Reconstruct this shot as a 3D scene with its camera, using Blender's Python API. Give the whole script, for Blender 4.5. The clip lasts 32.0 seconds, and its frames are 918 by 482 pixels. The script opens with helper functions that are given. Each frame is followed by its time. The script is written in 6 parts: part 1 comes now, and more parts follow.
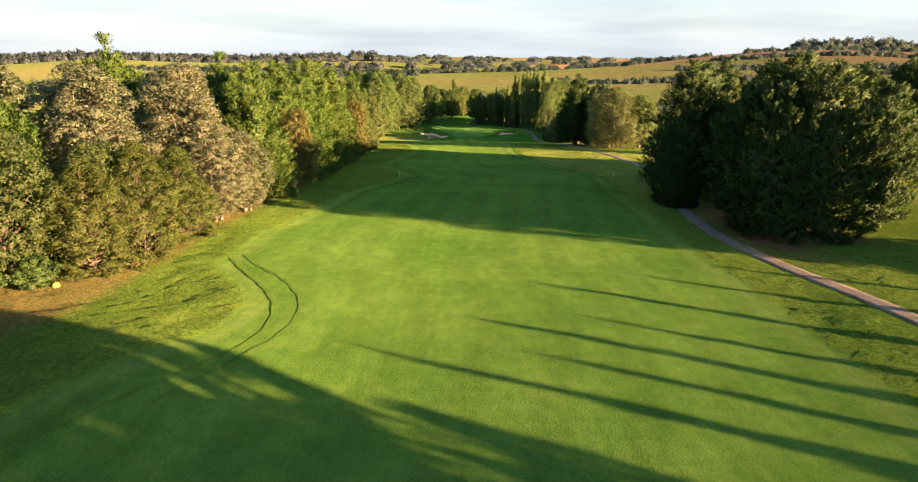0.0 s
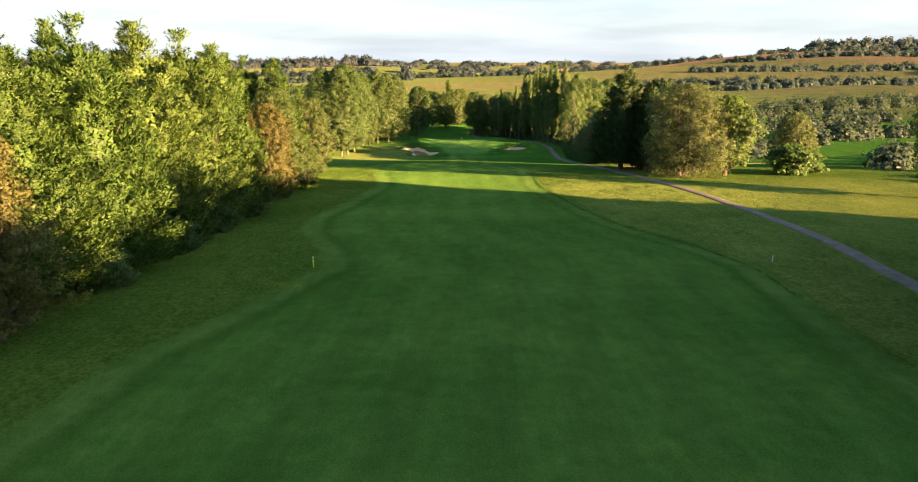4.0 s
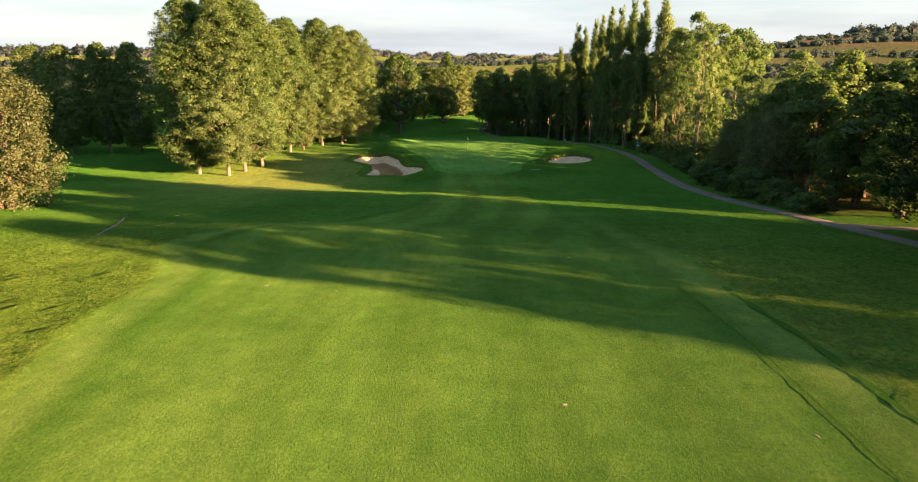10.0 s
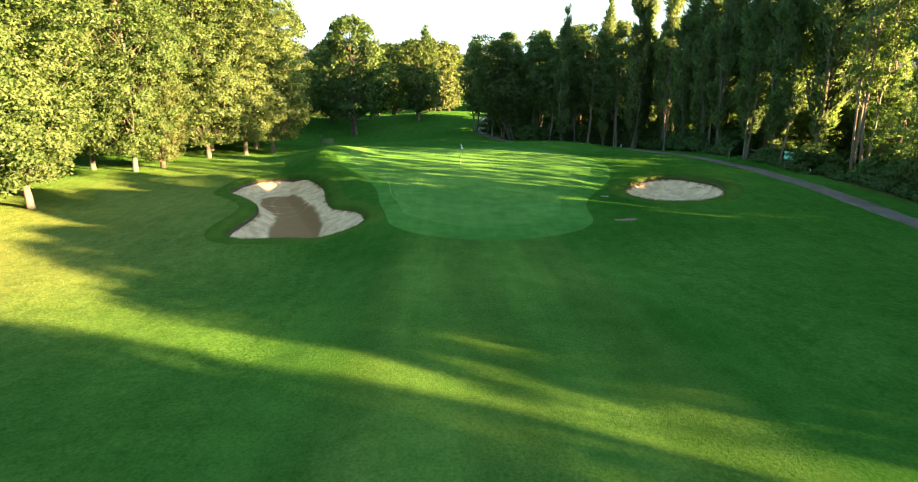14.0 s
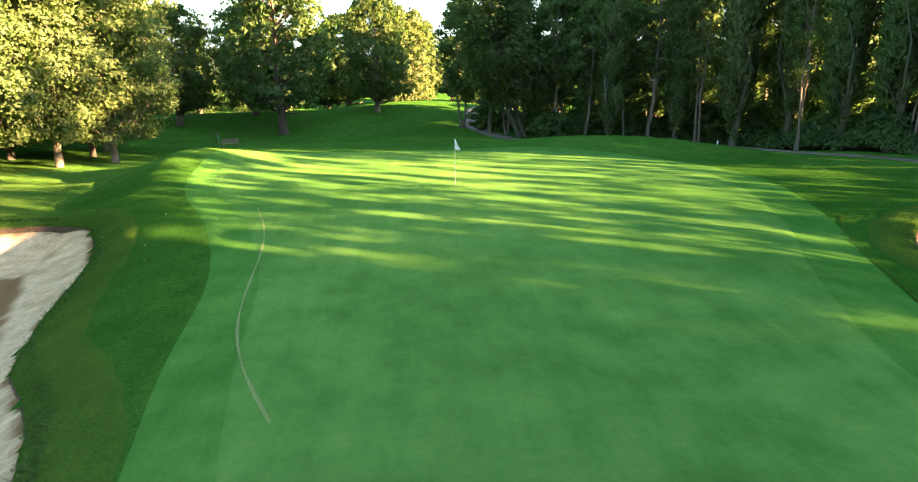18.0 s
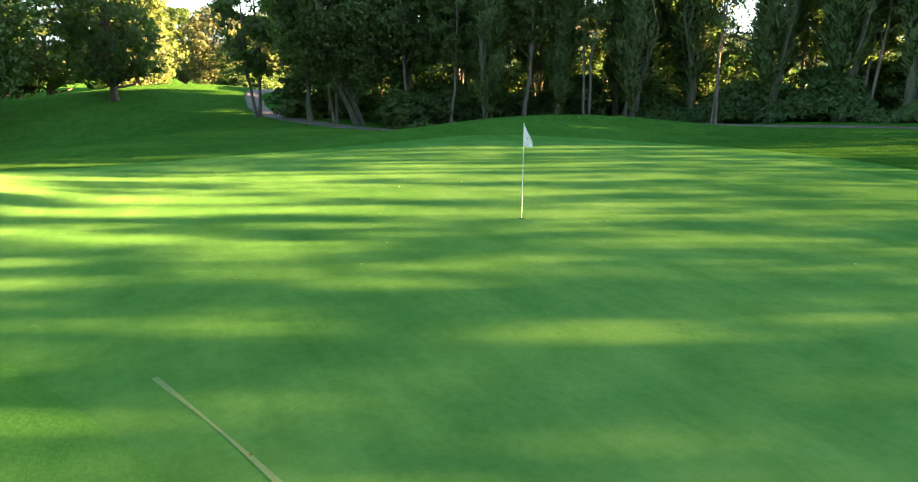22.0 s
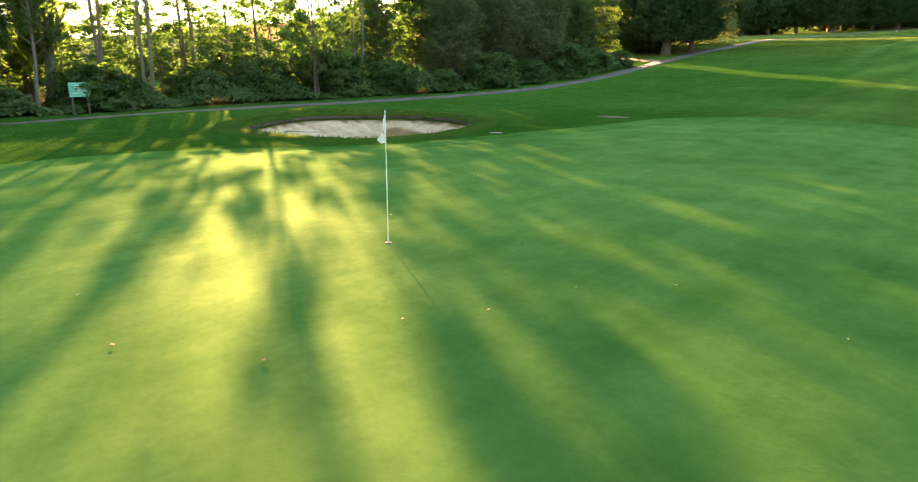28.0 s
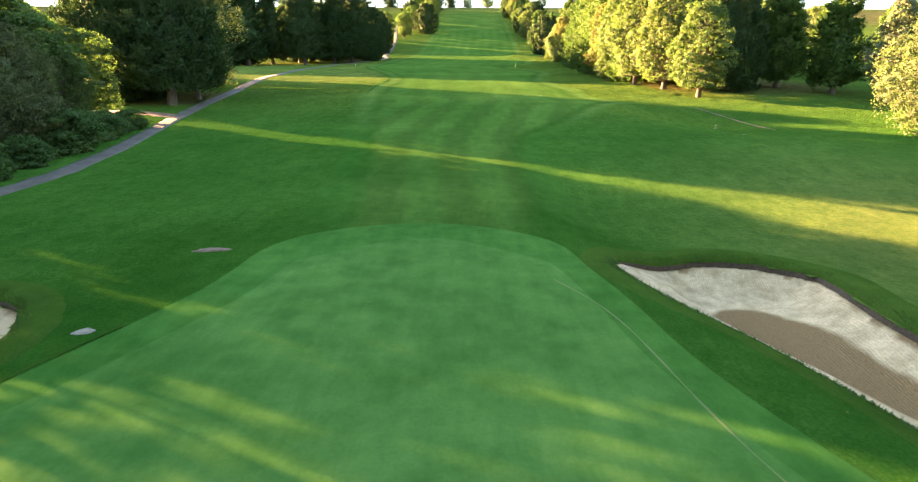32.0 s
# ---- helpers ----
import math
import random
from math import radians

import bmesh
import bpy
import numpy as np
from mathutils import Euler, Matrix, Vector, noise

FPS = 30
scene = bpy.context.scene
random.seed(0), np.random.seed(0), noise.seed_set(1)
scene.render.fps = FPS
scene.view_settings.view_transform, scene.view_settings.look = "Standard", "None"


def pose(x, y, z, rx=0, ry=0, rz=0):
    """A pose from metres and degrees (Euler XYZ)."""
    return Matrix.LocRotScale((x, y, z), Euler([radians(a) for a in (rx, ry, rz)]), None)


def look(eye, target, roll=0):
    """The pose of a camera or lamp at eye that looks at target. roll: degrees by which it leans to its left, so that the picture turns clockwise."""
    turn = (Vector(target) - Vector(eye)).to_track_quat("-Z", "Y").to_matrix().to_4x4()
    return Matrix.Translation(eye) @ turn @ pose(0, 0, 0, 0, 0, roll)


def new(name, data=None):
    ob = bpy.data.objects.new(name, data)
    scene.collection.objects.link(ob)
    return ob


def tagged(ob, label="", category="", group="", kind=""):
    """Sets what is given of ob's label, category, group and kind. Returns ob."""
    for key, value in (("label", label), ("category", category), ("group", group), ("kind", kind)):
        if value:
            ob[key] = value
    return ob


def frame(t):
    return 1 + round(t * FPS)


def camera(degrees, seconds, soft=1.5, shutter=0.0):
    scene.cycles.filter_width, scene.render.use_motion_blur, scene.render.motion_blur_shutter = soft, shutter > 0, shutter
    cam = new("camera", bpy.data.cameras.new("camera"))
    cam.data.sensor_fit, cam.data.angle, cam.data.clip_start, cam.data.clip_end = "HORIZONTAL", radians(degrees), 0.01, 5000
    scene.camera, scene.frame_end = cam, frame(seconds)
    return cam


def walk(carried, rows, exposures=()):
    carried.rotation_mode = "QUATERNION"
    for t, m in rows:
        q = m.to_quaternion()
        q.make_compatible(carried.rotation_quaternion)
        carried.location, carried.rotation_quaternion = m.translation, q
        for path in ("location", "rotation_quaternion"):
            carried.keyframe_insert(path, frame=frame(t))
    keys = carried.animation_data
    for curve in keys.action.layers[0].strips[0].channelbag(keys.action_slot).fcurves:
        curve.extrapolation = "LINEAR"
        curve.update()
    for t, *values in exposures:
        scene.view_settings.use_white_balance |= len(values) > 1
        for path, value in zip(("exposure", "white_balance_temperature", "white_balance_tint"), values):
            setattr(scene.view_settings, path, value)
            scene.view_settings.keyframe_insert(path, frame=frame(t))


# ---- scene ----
cam = camera(71.46, 32.0, soft=1.1, shutter=0.15)
ROWS = [
    (0.0, pose(-0.05, 0.12, 15.52, 73.79, -0.31, 0.21)),
    (0.5, pose(0.07, 8.54, 14.82, 73.84, -0.30, 0.10)),
    (1.0, pose(0.22, 16.96, 14.17, 73.89, -0.28, 0.10)),
    (1.5, pose(0.39, 25.36, 13.59, 73.92, -0.20, 0.01)),
    (2.0, pose(0.53, 33.74, 13.06, 73.94, -0.11, 0.09)),
    (2.5, pose(0.70, 42.09, 12.54, 74.00, -0.09, 0.01)),
    (3.0, pose(0.86, 50.42, 12.00, 74.06, -0.07, 0.02)),
    (3.5, pose(0.99, 58.74, 11.41, 74.20, -0.01, 0.00)),
    (4.0, pose(1.13, 67.05, 10.78, 74.29, 0.01, 0.05)),
    (4.5, pose(1.27, 75.38, 10.12, 74.33, 0.01, 0.12)),
    (5.0, pose(1.38, 83.72, 9.43, 74.34, -0.00, 0.18)),
    (5.5, pose(1.46, 92.09, 8.75, 74.32, -0.05, 0.20)),
    (6.0, pose(1.48, 100.49, 8.07, 74.30, -0.16, 0.13)),
    (6.5, pose(1.57, 108.97, 7.33, 74.34, -0.02, 0.20)),
    (7.0, pose(1.66, 117.47, 6.55, 74.36, 0.12, 0.20)),
    (7.5, pose(1.70, 125.99, 5.66, 74.26, 0.13, 0.29)),
    (8.0, pose(1.71, 134.47, 4.67, 74.18, 0.13, 0.29)),
    (8.5, pose(1.67, 142.87, 3.59, 74.12, 0.10, 0.40)),
    (9.0, pose(1.57, 151.19, 2.48, 74.05, 0.08, 0.41)),
    (9.5, pose(1.39, 159.41, 1.38, 73.98, 0.07, 0.41)),
    (10.0, pose(1.26, 167.56, 0.37, 73.83, 0.02, 0.49)),
    (10.5, pose(1.30, 175.63, -0.48, 73.86, 0.04, 0.42)),
    (11.0, pose(1.32, 183.40, -1.25, 73.81, -0.01, 0.59)),
    (11.5, pose(0.99, 190.63, -2.06, 73.83, 0.11, 0.21)),
    (12.0, pose(0.67, 197.57, -2.92, 73.87, 0.06, 0.04)),
    (12.5, pose(0.43, 204.42, -3.82, 73.87, 0.10, -0.21)),
    (13.0, pose(0.31, 211.23, -4.71, 73.93, -0.00, -0.59)),
    (13.5, pose(0.36, 218.02, -5.46, 73.85, 0.12, -0.71)),
    (14.0, pose(0.41, 224.46, -6.18, 74.02, 0.10, -1.13)),
    (14.5, pose(0.38, 230.23, -6.92, 74.11, 0.03, -1.40)),
    (15.0, pose(0.38, 234.99, -7.74, 74.24, -0.01, -1.73)),
    (15.5, pose(0.39, 239.11, -8.56, 74.39, 0.03, -2.07)),
    (16.0, pose(0.44, 242.96, -9.32, 74.50, 0.17, -2.39)),
    (16.5, pose(0.53, 246.91, -9.95, 74.54, 0.41, -2.65)),
    (17.0, pose(0.66, 251.34, -10.37, 74.48, 0.47, -2.82)),
    (17.5, pose(0.54, 255.82, -10.77, 74.36, 0.51, -3.18)),
    (18.0, pose(0.13, 260.01, -11.12, 74.39, 0.41, -3.85)),
    (18.5, pose(-0.22, 263.36, -11.58, 74.40, 0.24, -5.21)),
    (19.0, pose(-0.65, 265.94, -12.06, 74.34, 0.26, -7.36)),
    (19.5, pose(-1.37, 268.15, -12.45, 74.31, 0.28, -9.20)),
    (20.0, pose(-2.29, 270.13, -12.68, 74.20, 0.33, -11.80)),
    (20.5, pose(-3.39, 272.02, -12.76, 73.99, 0.67, -14.79)),
    (21.0, pose(-4.24, 273.43, -12.79, 73.92, 0.81, -18.03)),
    (21.5, pose(-5.23, 275.24, -12.82, 73.67, 0.50, -23.05)),
    (22.0, pose(-6.15, 277.01, -12.81, 73.24, 0.15, -28.75)),
    (22.5, pose(-6.95, 278.59, -12.88, 73.09, -0.25, -34.49)),
    (23.0, pose(-7.68, 280.16, -13.02, 73.28, -0.31, -41.29)),
    (23.5, pose(-8.30, 281.78, -13.13, 73.43, -0.20, -48.62)),
    (24.0, pose(-8.77, 283.47, -13.23, 73.51, -0.21, -56.04)),
    (24.5, pose(-9.10, 285.15, -13.30, 73.53, -0.31, -64.18)),
    (25.0, pose(-9.24, 286.77, -13.39, 73.57, -0.42, -73.04)),
    (25.5, pose(-9.16, 288.33, -13.50, 73.77, -0.36, -82.47)),
    (26.0, pose(-8.91, 289.80, -13.58, 73.89, -0.17, -92.83)),
    (26.5, pose(-8.69, 291.21, -13.53, 73.78, -0.06, -103.31)),
    (27.0, pose(-8.10, 292.60, -13.52, 73.88, -0.00, -114.05)),
    (27.5, pose(-7.20, 293.89, -13.57, 74.10, -0.05, -124.80)),
    (28.0, pose(-6.06, 295.02, -13.65, 74.37, -0.27, -135.33)),
    (28.5, pose(-4.75, 295.89, -13.76, 74.61, -0.61, -145.39)),
    (29.0, pose(-3.34, 296.45, -13.88, 74.76, -0.64, -154.74)),
    (29.5, pose(-1.99, 296.77, -13.86, 74.79, -0.59, -164.01)),
    (30.0, pose(-0.91, 296.99, -13.90, 74.84, -0.46, -171.94)),
    (30.5, pose(0.03, 296.66, -13.66, 74.79, -0.33, -177.44)),
    (31.0, pose(0.82, 295.32, -12.73, 75.10, 0.30, -180.79)),
    (31.5, pose(0.92, 294.17, -11.09, 75.30, 0.24, -180.26)),
    (32.0, pose(1.16, 291.70, -9.00, 75.52, -0.23, -179.43)),
]
EXPOSURES = [(0.0, 3.12, 6450, 10), (1.5, 2.72, 6450, 10), (3.0, 2.92, 6400, 10), (6.0, 3.62, 6450, 8), (7.5, 3.42, 6450, 9), (9.0, 3.07, 6650, 11), (11.0, 3.17, 6650, 10),
             (12.5, 3.77, 6450, 1), (14.5, 3.92, 6300, -4), (17.0, 4.32, 6350, 4), (20.5, 4.35, 6250, 2), (23.0, 4.45, 6400, 7), (24.0, 4.55, 6600, 10), (26.0, 4.62, 6700, 11), (29.0, 4.67, 7300, 9),
             (31.0, 4.67, 6900, 9), (32.0, 4.62, 6600, 8)]
walk(cam, ROWS, EXPOSURES)

# ---- light ----
SUN_AZ, SUN_EL = 118.0, 11.0          # degrees clockwise from +y, and above the horizon
world = bpy.data.worlds.new("sky")
scene.world = world
world.use_nodes = True
wn, wl = world.node_tree.nodes, world.node_tree.links
sky = wn.new("ShaderNodeTexSky")
sky.sky_type = "NISHITA"
sky.sun_disc = False
sky.sun_elevation, sky.sun_rotation = radians(SUN_EL), radians(SUN_AZ)
sky.air_density, sky.dust_density, sky.ozone_density = 1.0, 0.6, 1.0
wn["Background"].inputs["Strength"].default_value = 0.047
# a thin bright veil of high cloud over the clear sky
wco = wn.new("ShaderNodeTexCoord")
wmap = wn.new("ShaderNodeMapping")
wmap.inputs["Scale"].default_value = (1.0, 1.0, 5.0)
wl.new(wco.outputs["Generated"], wmap.inputs["Vector"])
veil = wn.new("ShaderNodeTexNoise")
veil.inputs["Scale"].default_value, veil.inputs["Detail"].default_value = 2.2, 6.0
wl.new(wmap.outputs[0], veil.inputs["Vector"])
sep = wn.new("ShaderNodeSeparateXYZ")
wl.new(wco.outputs["Generated"], sep.inputs[0])
lift = wn.new("ShaderNodeMath")                     # the veil thickens towards the horizon
lift.operation = "MULTIPLY_ADD"
lift.inputs[1].default_value = 0.22
wl.new(veil.outputs["Fac"], lift.inputs[0])
wl.new(sep.outputs["Z"], lift.inputs[2])
veil_ramp = wn.new("ShaderNodeValToRGB")
els = veil_ramp.color_ramp.elements
els[0].position, els[0].color = 0.08, (0.97, 0.97, 0.97, 1)
els[1].position, els[1].color = 0.55, (0.06, 0.06, 0.06, 1)
mid_stop = els.new(0.27)
mid_stop.color = (0.72, 0.72, 0.72, 1)
wl.new(lift.outputs[0], veil_ramp.inputs["Fac"])
wmix = wn.new("ShaderNodeMix")
wmix.data_type = "RGBA"
wmix.inputs["B"].default_value = (1.88, 2.10, 2.36, 1)
cloud = wn.new("ShaderNodeTexNoise")
cloud.inputs["Scale"].default_value, cloud.inputs["Detail"].default_value = 3.1, 7.0
cmap = wn.new("ShaderNodeMapping")
cmap.inputs["Scale"].default_value = (1.0, 1.0, 9.0)
wl.new(wco.outputs["Generated"], cmap.inputs["Vector"])
wl.new(cmap.outputs[0], cloud.inputs["Vector"])
cloud_ramp = wn.new("ShaderNodeValToRGB")
cloud_ramp.color_ramp.elements[0].position, cloud_ramp.color_ramp.elements[0].color = 0.36, (1.50, 1.70, 1.98, 1)
cloud_ramp.color_ramp.elements[1].position, cloud_ramp.color_ramp.elements[1].color = 0.58, (2.05, 2.22, 2.42, 1)
wl.new(cloud.outputs["Fac"], cloud_ramp.inputs["Fac"])
wl.new(cloud_ramp.outputs["Color"], wmix.inputs["B"])
wl.new(veil_ramp.outputs["Color"], wmix.inputs["Factor"])
wl.new(sky.outputs[0], wmix.inputs["A"])
wl.new(wmix.outputs["Result"], wn["Background"].inputs["Color"])

sun_data = bpy.data.lights.new("sun", "SUN")
sun_data.energy, sun_data.angle, sun_data.color = 5.0, radians(0.53), (1.0, 0.56, 0.275)
sun = new("sun", sun_data)
_az, _el = radians(SUN_AZ), radians(SUN_EL)
SUN_DIR = Vector((math.sin(_az) * math.cos(_el), math.cos(_az) * math.cos(_el), math.sin(_el)))
sun.matrix_world = look(SUN_DIR * 300, (0, 0, 0))

# ---- materials ----
def shader(name):
    m = bpy.data.materials.new(name)
    m.use_nodes = True
    return m, m.node_tree.nodes, m.node_tree.links, m.node_tree.nodes["Principled BSDF"]


def noise_node(n, l, scale, detail=4.0, coords=None, rough=0.55):
    t = n.new("ShaderNodeTexNoise")
    t.inputs["Scale"].default_value, t.inputs["Detail"].default_value = scale, detail
    t.inputs["Roughness"].default_value = rough
    if coords is not None:
        l.new(coords, t.inputs["Vector"])
    return t


def ramp(n, l, fac, stops):
    r = n.new("ShaderNodeValToRGB")
    els = r.color_ramp.elements
    while len(els) < len(stops):
        els.new(0.5)
    for e, (p, c) in zip(els, stops):
        e.position = p
        e.color = (*c, 1) if len(c) == 3 else c
    l.new(fac, r.inputs["Fac"])
    return r


def mix(n, l, a, b, fac, kind="MIX"):
    x = n.new("ShaderNodeMix")
    x.data_type, x.blend_type = "RGBA", kind
    for value, socket in ((fac, x.inputs["Factor"]), (a, x.inputs["A"]), (b, x.inputs["B"])):
        if isinstance(value, (int, float)):
            socket.default_value = value
        elif isinstance(value, tuple):
            socket.default_value = (*value, 1)
        else:
            l.new(value, socket)
    return x.outputs["Result"]


def bump(n, l, height, strength, distance, bsdf):
    b = n.new("ShaderNodeBump")
    b.inputs["Strength"].default_value, b.inputs["Distance"].default_value = strength, distance
    l.new(height, b.inputs["Height"])
    l.new(b.outputs["Normal"], bsdf.inputs["Normal"])


def plain(name, color, rough=0.7, spread=0.15, scale=8.0, metal=0.0, relief=0.0):
    m, n, l, b = shader(name)
    co = n.new("ShaderNodeTexCoord").outputs["Object"]
    t = noise_node(n, l, scale, 5.0, co)
    dark = tuple(c * (1 - spread) for c in color)
    light = tuple(min(1, c * (1 + spread)) for c in color)
    r = ramp(n, l, t.outputs["Fac"], [(0.3, dark), (0.7, light)])
    l.new(r.outputs["Color"], b.inputs["Base Color"])
    b.inputs["Roughness"].default_value, b.inputs["Metallic"].default_value = rough, metal
    if relief:
        bump(n, l, t.outputs["Fac"], 0.6, relief, b)
    return m


def turf(name, tint=None, fine=11.0, relief=0.06, coarse=1.0, grain=1.0, gloss=0.02):
    """Mown grass: a zone colour (or one tint), mottling at several scales and blade relief; rough zones (the zone's alpha) are tufted."""
    m, n, l, b = shader(name)
    pos = n.new("ShaderNodeNewGeometry").outputs["Position"]
    rough = None
    if tint is None:
        a = n.new("ShaderNodeAttribute")
        a.attribute_name = "zone"
        base, rough = a.outputs["Color"], a.outputs["Alpha"]
    else:
        base = tint

    def swing(k, warm=0.0):
        return (1 - k, 1 - k * 0.7, 1 - k), (1 + k + warm, 1 + k * 0.7, 1 + k * 0.8)

    comb = n.new("ShaderNodeMapping")           # mower passes run up and down the hole
    comb.inputs["Scale"].default_value = (1.0, 0.16, 1.0)
    comb.inputs["Rotation"].default_value = (0, 0, radians(7))
    l.new(pos, comb.inputs["Vector"])
    big = noise_node(n, l, 0.09, 4.0, pos, 0.55)
    mid = noise_node(n, l, 0.8, 7.0, pos, 0.62)
    streak = noise_node(n, l, 1.7, 4.0, comb.outputs[0], 0.6)
    small = noise_node(n, l, fine, 4.0, pos, 0.75)
    c = base
    for node, k, lo, hi in ((big, 0.20 * coarse, 0.32, 0.68), (mid, 0.17 * coarse, 0.30, 0.70), (streak, 0.09 * coarse, 0.32, 0.68), (small, 0.46 * grain, 0.28, 0.72)):
        d, u = swing(k, 0.04)
        c = mix(n, l, c, ramp(n, l, node.outputs["Fac"], [(lo, d), (hi, u)]).outputs["Color"], 1.0, "MULTIPLY")
    add = n.new("ShaderNodeMath")
    add.operation = "MULTIPLY_ADD"
    l.new(small.outputs["Fac"], add.inputs[0])
    add.inputs[1].default_value = 1.25
    l.new(mid.outputs["Fac"], add.inputs[2])
    height = add.outputs[0]
    if rough is not None:
        tuft = noise_node(n, l, 3.4, 5.0, pos, 0.7)
        d, u = swing(0.42, 0.08)
        c = mix(n, l, c, mix(n, l, c, ramp(n, l, tuft.outputs["Fac"], [(0.34, d), (0.66, u)]).outputs["Color"], 1.0, "MULTIPLY"), rough)
        lumps = n.new("ShaderNodeMath")
        lumps.operation = "MULTIPLY"
        l.new(tuft.outputs["Fac"], lumps.inputs[0])
        l.new(rough, lumps.inputs[1])
        stand = n.new("ShaderNodeMath")
        stand.operation = "MULTIPLY_ADD"
        l.new(lumps.outputs[0], stand.inputs[0])
        stand.inputs[1].default_value = 5.0
        l.new(height, stand.inputs[2])
        height = stand.outputs[0]
    n.remove(b)
    b = n.new("ShaderNodeBsdfDiffuse")
    l.new(c, b.inputs["Color"])
    b.inputs["Roughness"].default_value = 0.9
    gl = n.new("ShaderNodeBsdfGlossy")          # blades glisten softly towards the low sun
    gl.inputs["Roughness"].default_value = 0.62
    l.new(mix(n, l, c, (5.0, 3.0, 6.5), 1.0, "MULTIPLY"), gl.inputs["Color"])
    ms = n.new("ShaderNodeMixShader")
    ms.inputs[0].default_value = gloss
    l.new(b.outputs[0], ms.inputs[1])
    l.new(gl.outputs[0], ms.inputs[2])
    l.new(ms.outputs[0], n["Material Output"].inputs["Surface"])
    bump(n, l, height, 0.9, relief, b)
    return m


def leaf_material(name, dark, light, through_color=None, glow=0.45):
    """Leaves: colour varies leaf by leaf and tree by tree; part of the light passes through."""
    m = bpy.data.materials.new(name)
    m.use_nodes = True
    n, l = m.node_tree.nodes, m.node_tree.links
    n.remove(n["Principled BSDF"])
    geo = n.new("ShaderNodeNewGeometry")
    info = n.new("ShaderNodeObjectInfo")
    co = n.new("ShaderNodeTexCoord").outputs["Object"]
    patch = noise_node(n, l, 0.55, 3.0, co)
    s = n.new("ShaderNodeMath")
    s.operation = "MULTIPLY_ADD"
    l.new(geo.outputs["Random Per Island"], s.inputs[0])
    s.inputs[1].default_value = 0.5
    l.new(patch.outputs["Fac"], s.inputs[2])
    r = ramp(n, l, s.outputs[0], [(0.35, dark), (0.95, light)])
    tree = ramp(n, l, info.outputs["Random"], [(0.0, (0.86, 0.92, 0.86)), (1.0, (1.14, 1.06, 1.1))])
    c = mix(n, l, r.outputs["Color"], tree.outputs["Color"], 1.0, "MULTIPLY")
    d = n.new("ShaderNodeBsdfDiffuse")
    t = n.new("ShaderNodeBsdfTranslucent")
    g = n.new("ShaderNodeBsdfGlossy")
    g.inputs["Roughness"].default_value = 0.5
    l.new(c, d.inputs["Color"])
    warm = mix(n, l, c, (1.15, 1.40, 0.65), 1.0, "MULTIPLY")
    l.new(warm, t.inputs["Color"])
    mx = n.new("ShaderNodeMixShader")
    mx.inputs[0].default_value = glow
    l.new(d.outputs[0], mx.inputs[1])
    l.new(t.outputs[0], mx.inputs[2])
    mg = n.new("ShaderNodeMixShader")
    mg.inputs[0].default_value = 0.012
    l.new(mx.outputs[0], mg.inputs[1])
    l.new(g.outputs[0], mg.inputs[2])
    l.new(mg.outputs[0], n["Material Output"].inputs["Surface"])
    return m


def bark(name, dark, light, scale=6.0):
    m, n, l, b = shader(name)
    co = n.new("ShaderNodeTexCoord").outputs["Object"]
    mp = n.new("ShaderNodeMapping")
    mp.inputs["Scale"].default_value = (1, 1, 0.25)
    l.new(co, mp.inputs["Vector"])
    t = noise_node(n, l, scale, 6.0, mp.outputs[0], 0.7)
    r = ramp(n, l, t.outputs["Fac"], [(0.3, dark), (0.7, light)])
    l.new(r.outputs["Color"], b.inputs["Base Color"])
    b.inputs["Roughness"].default_value = 0.9
    bump(n, l, t.outputs["Fac"], 0.8, 0.05, b)
    return m


M_GROUND = turf("mown_turf")
M_GREEN = turf("putting_turf", (0.060, 0.155, 0.033), 9.0, 0.006, 1.3, 0.26, 0.024)
M_COLLAR = turf("collar_turf", (0.047, 0.138, 0.026), 12.0, 0.010, 1.3, 0.32, 0.02)
M_MOWER = turf("mower_turf", (0.050, 0.106, 0.019), 12.0, 0.02)
M_LUSH = turf("lush_turf", (0.034, 0.094, 0.015), 16.0, 0.05)
M_LIP = turf("lip_turf", (0.046, 0.100, 0.016), 20.0, 0.05)
M_BARK = bark("brown_bark", (0.045, 0.035, 0.025), (0.16, 0.125, 0.09))
M_PALE = bark("pale_bark", (0.08, 0.068, 0.050), (0.21, 0.185, 0.145), 3.5)
M_IVY = bark("ivy_bark", (0.03, 0.04, 0.02), (0.13, 0.13, 0.08), 4.0)
L_CYPRESS = leaf_material("cypress_leaf", (0.018, 0.046, 0.009), (0.092, 0.156, 0.030), glow=0.22)
L_DARK = leaf_material("dark_conifer_leaf", (0.012, 0.030, 0.010), (0.046, 0.082, 0.024), glow=0.12)
L_GOLD = leaf_material("gold_cypress_leaf", (0.044, 0.07, 0.016), (0.12, 0.155, 0.042), glow=0.48)
L_OAK = leaf_material("oak_leaf", (0.042, 0.08, 0.027), (0.122, 0.172, 0.058), glow=0.6)
L_MAPLE = leaf_material("maple_leaf", (0.058, 0.090, 0.030), (0.138, 0.180, 0.060), glow=0.5)
L_RUST = leaf_material("rust_leaf", (0.068, 0.080, 0.022), (0.142, 0.148, 0.046), glow=0.45)
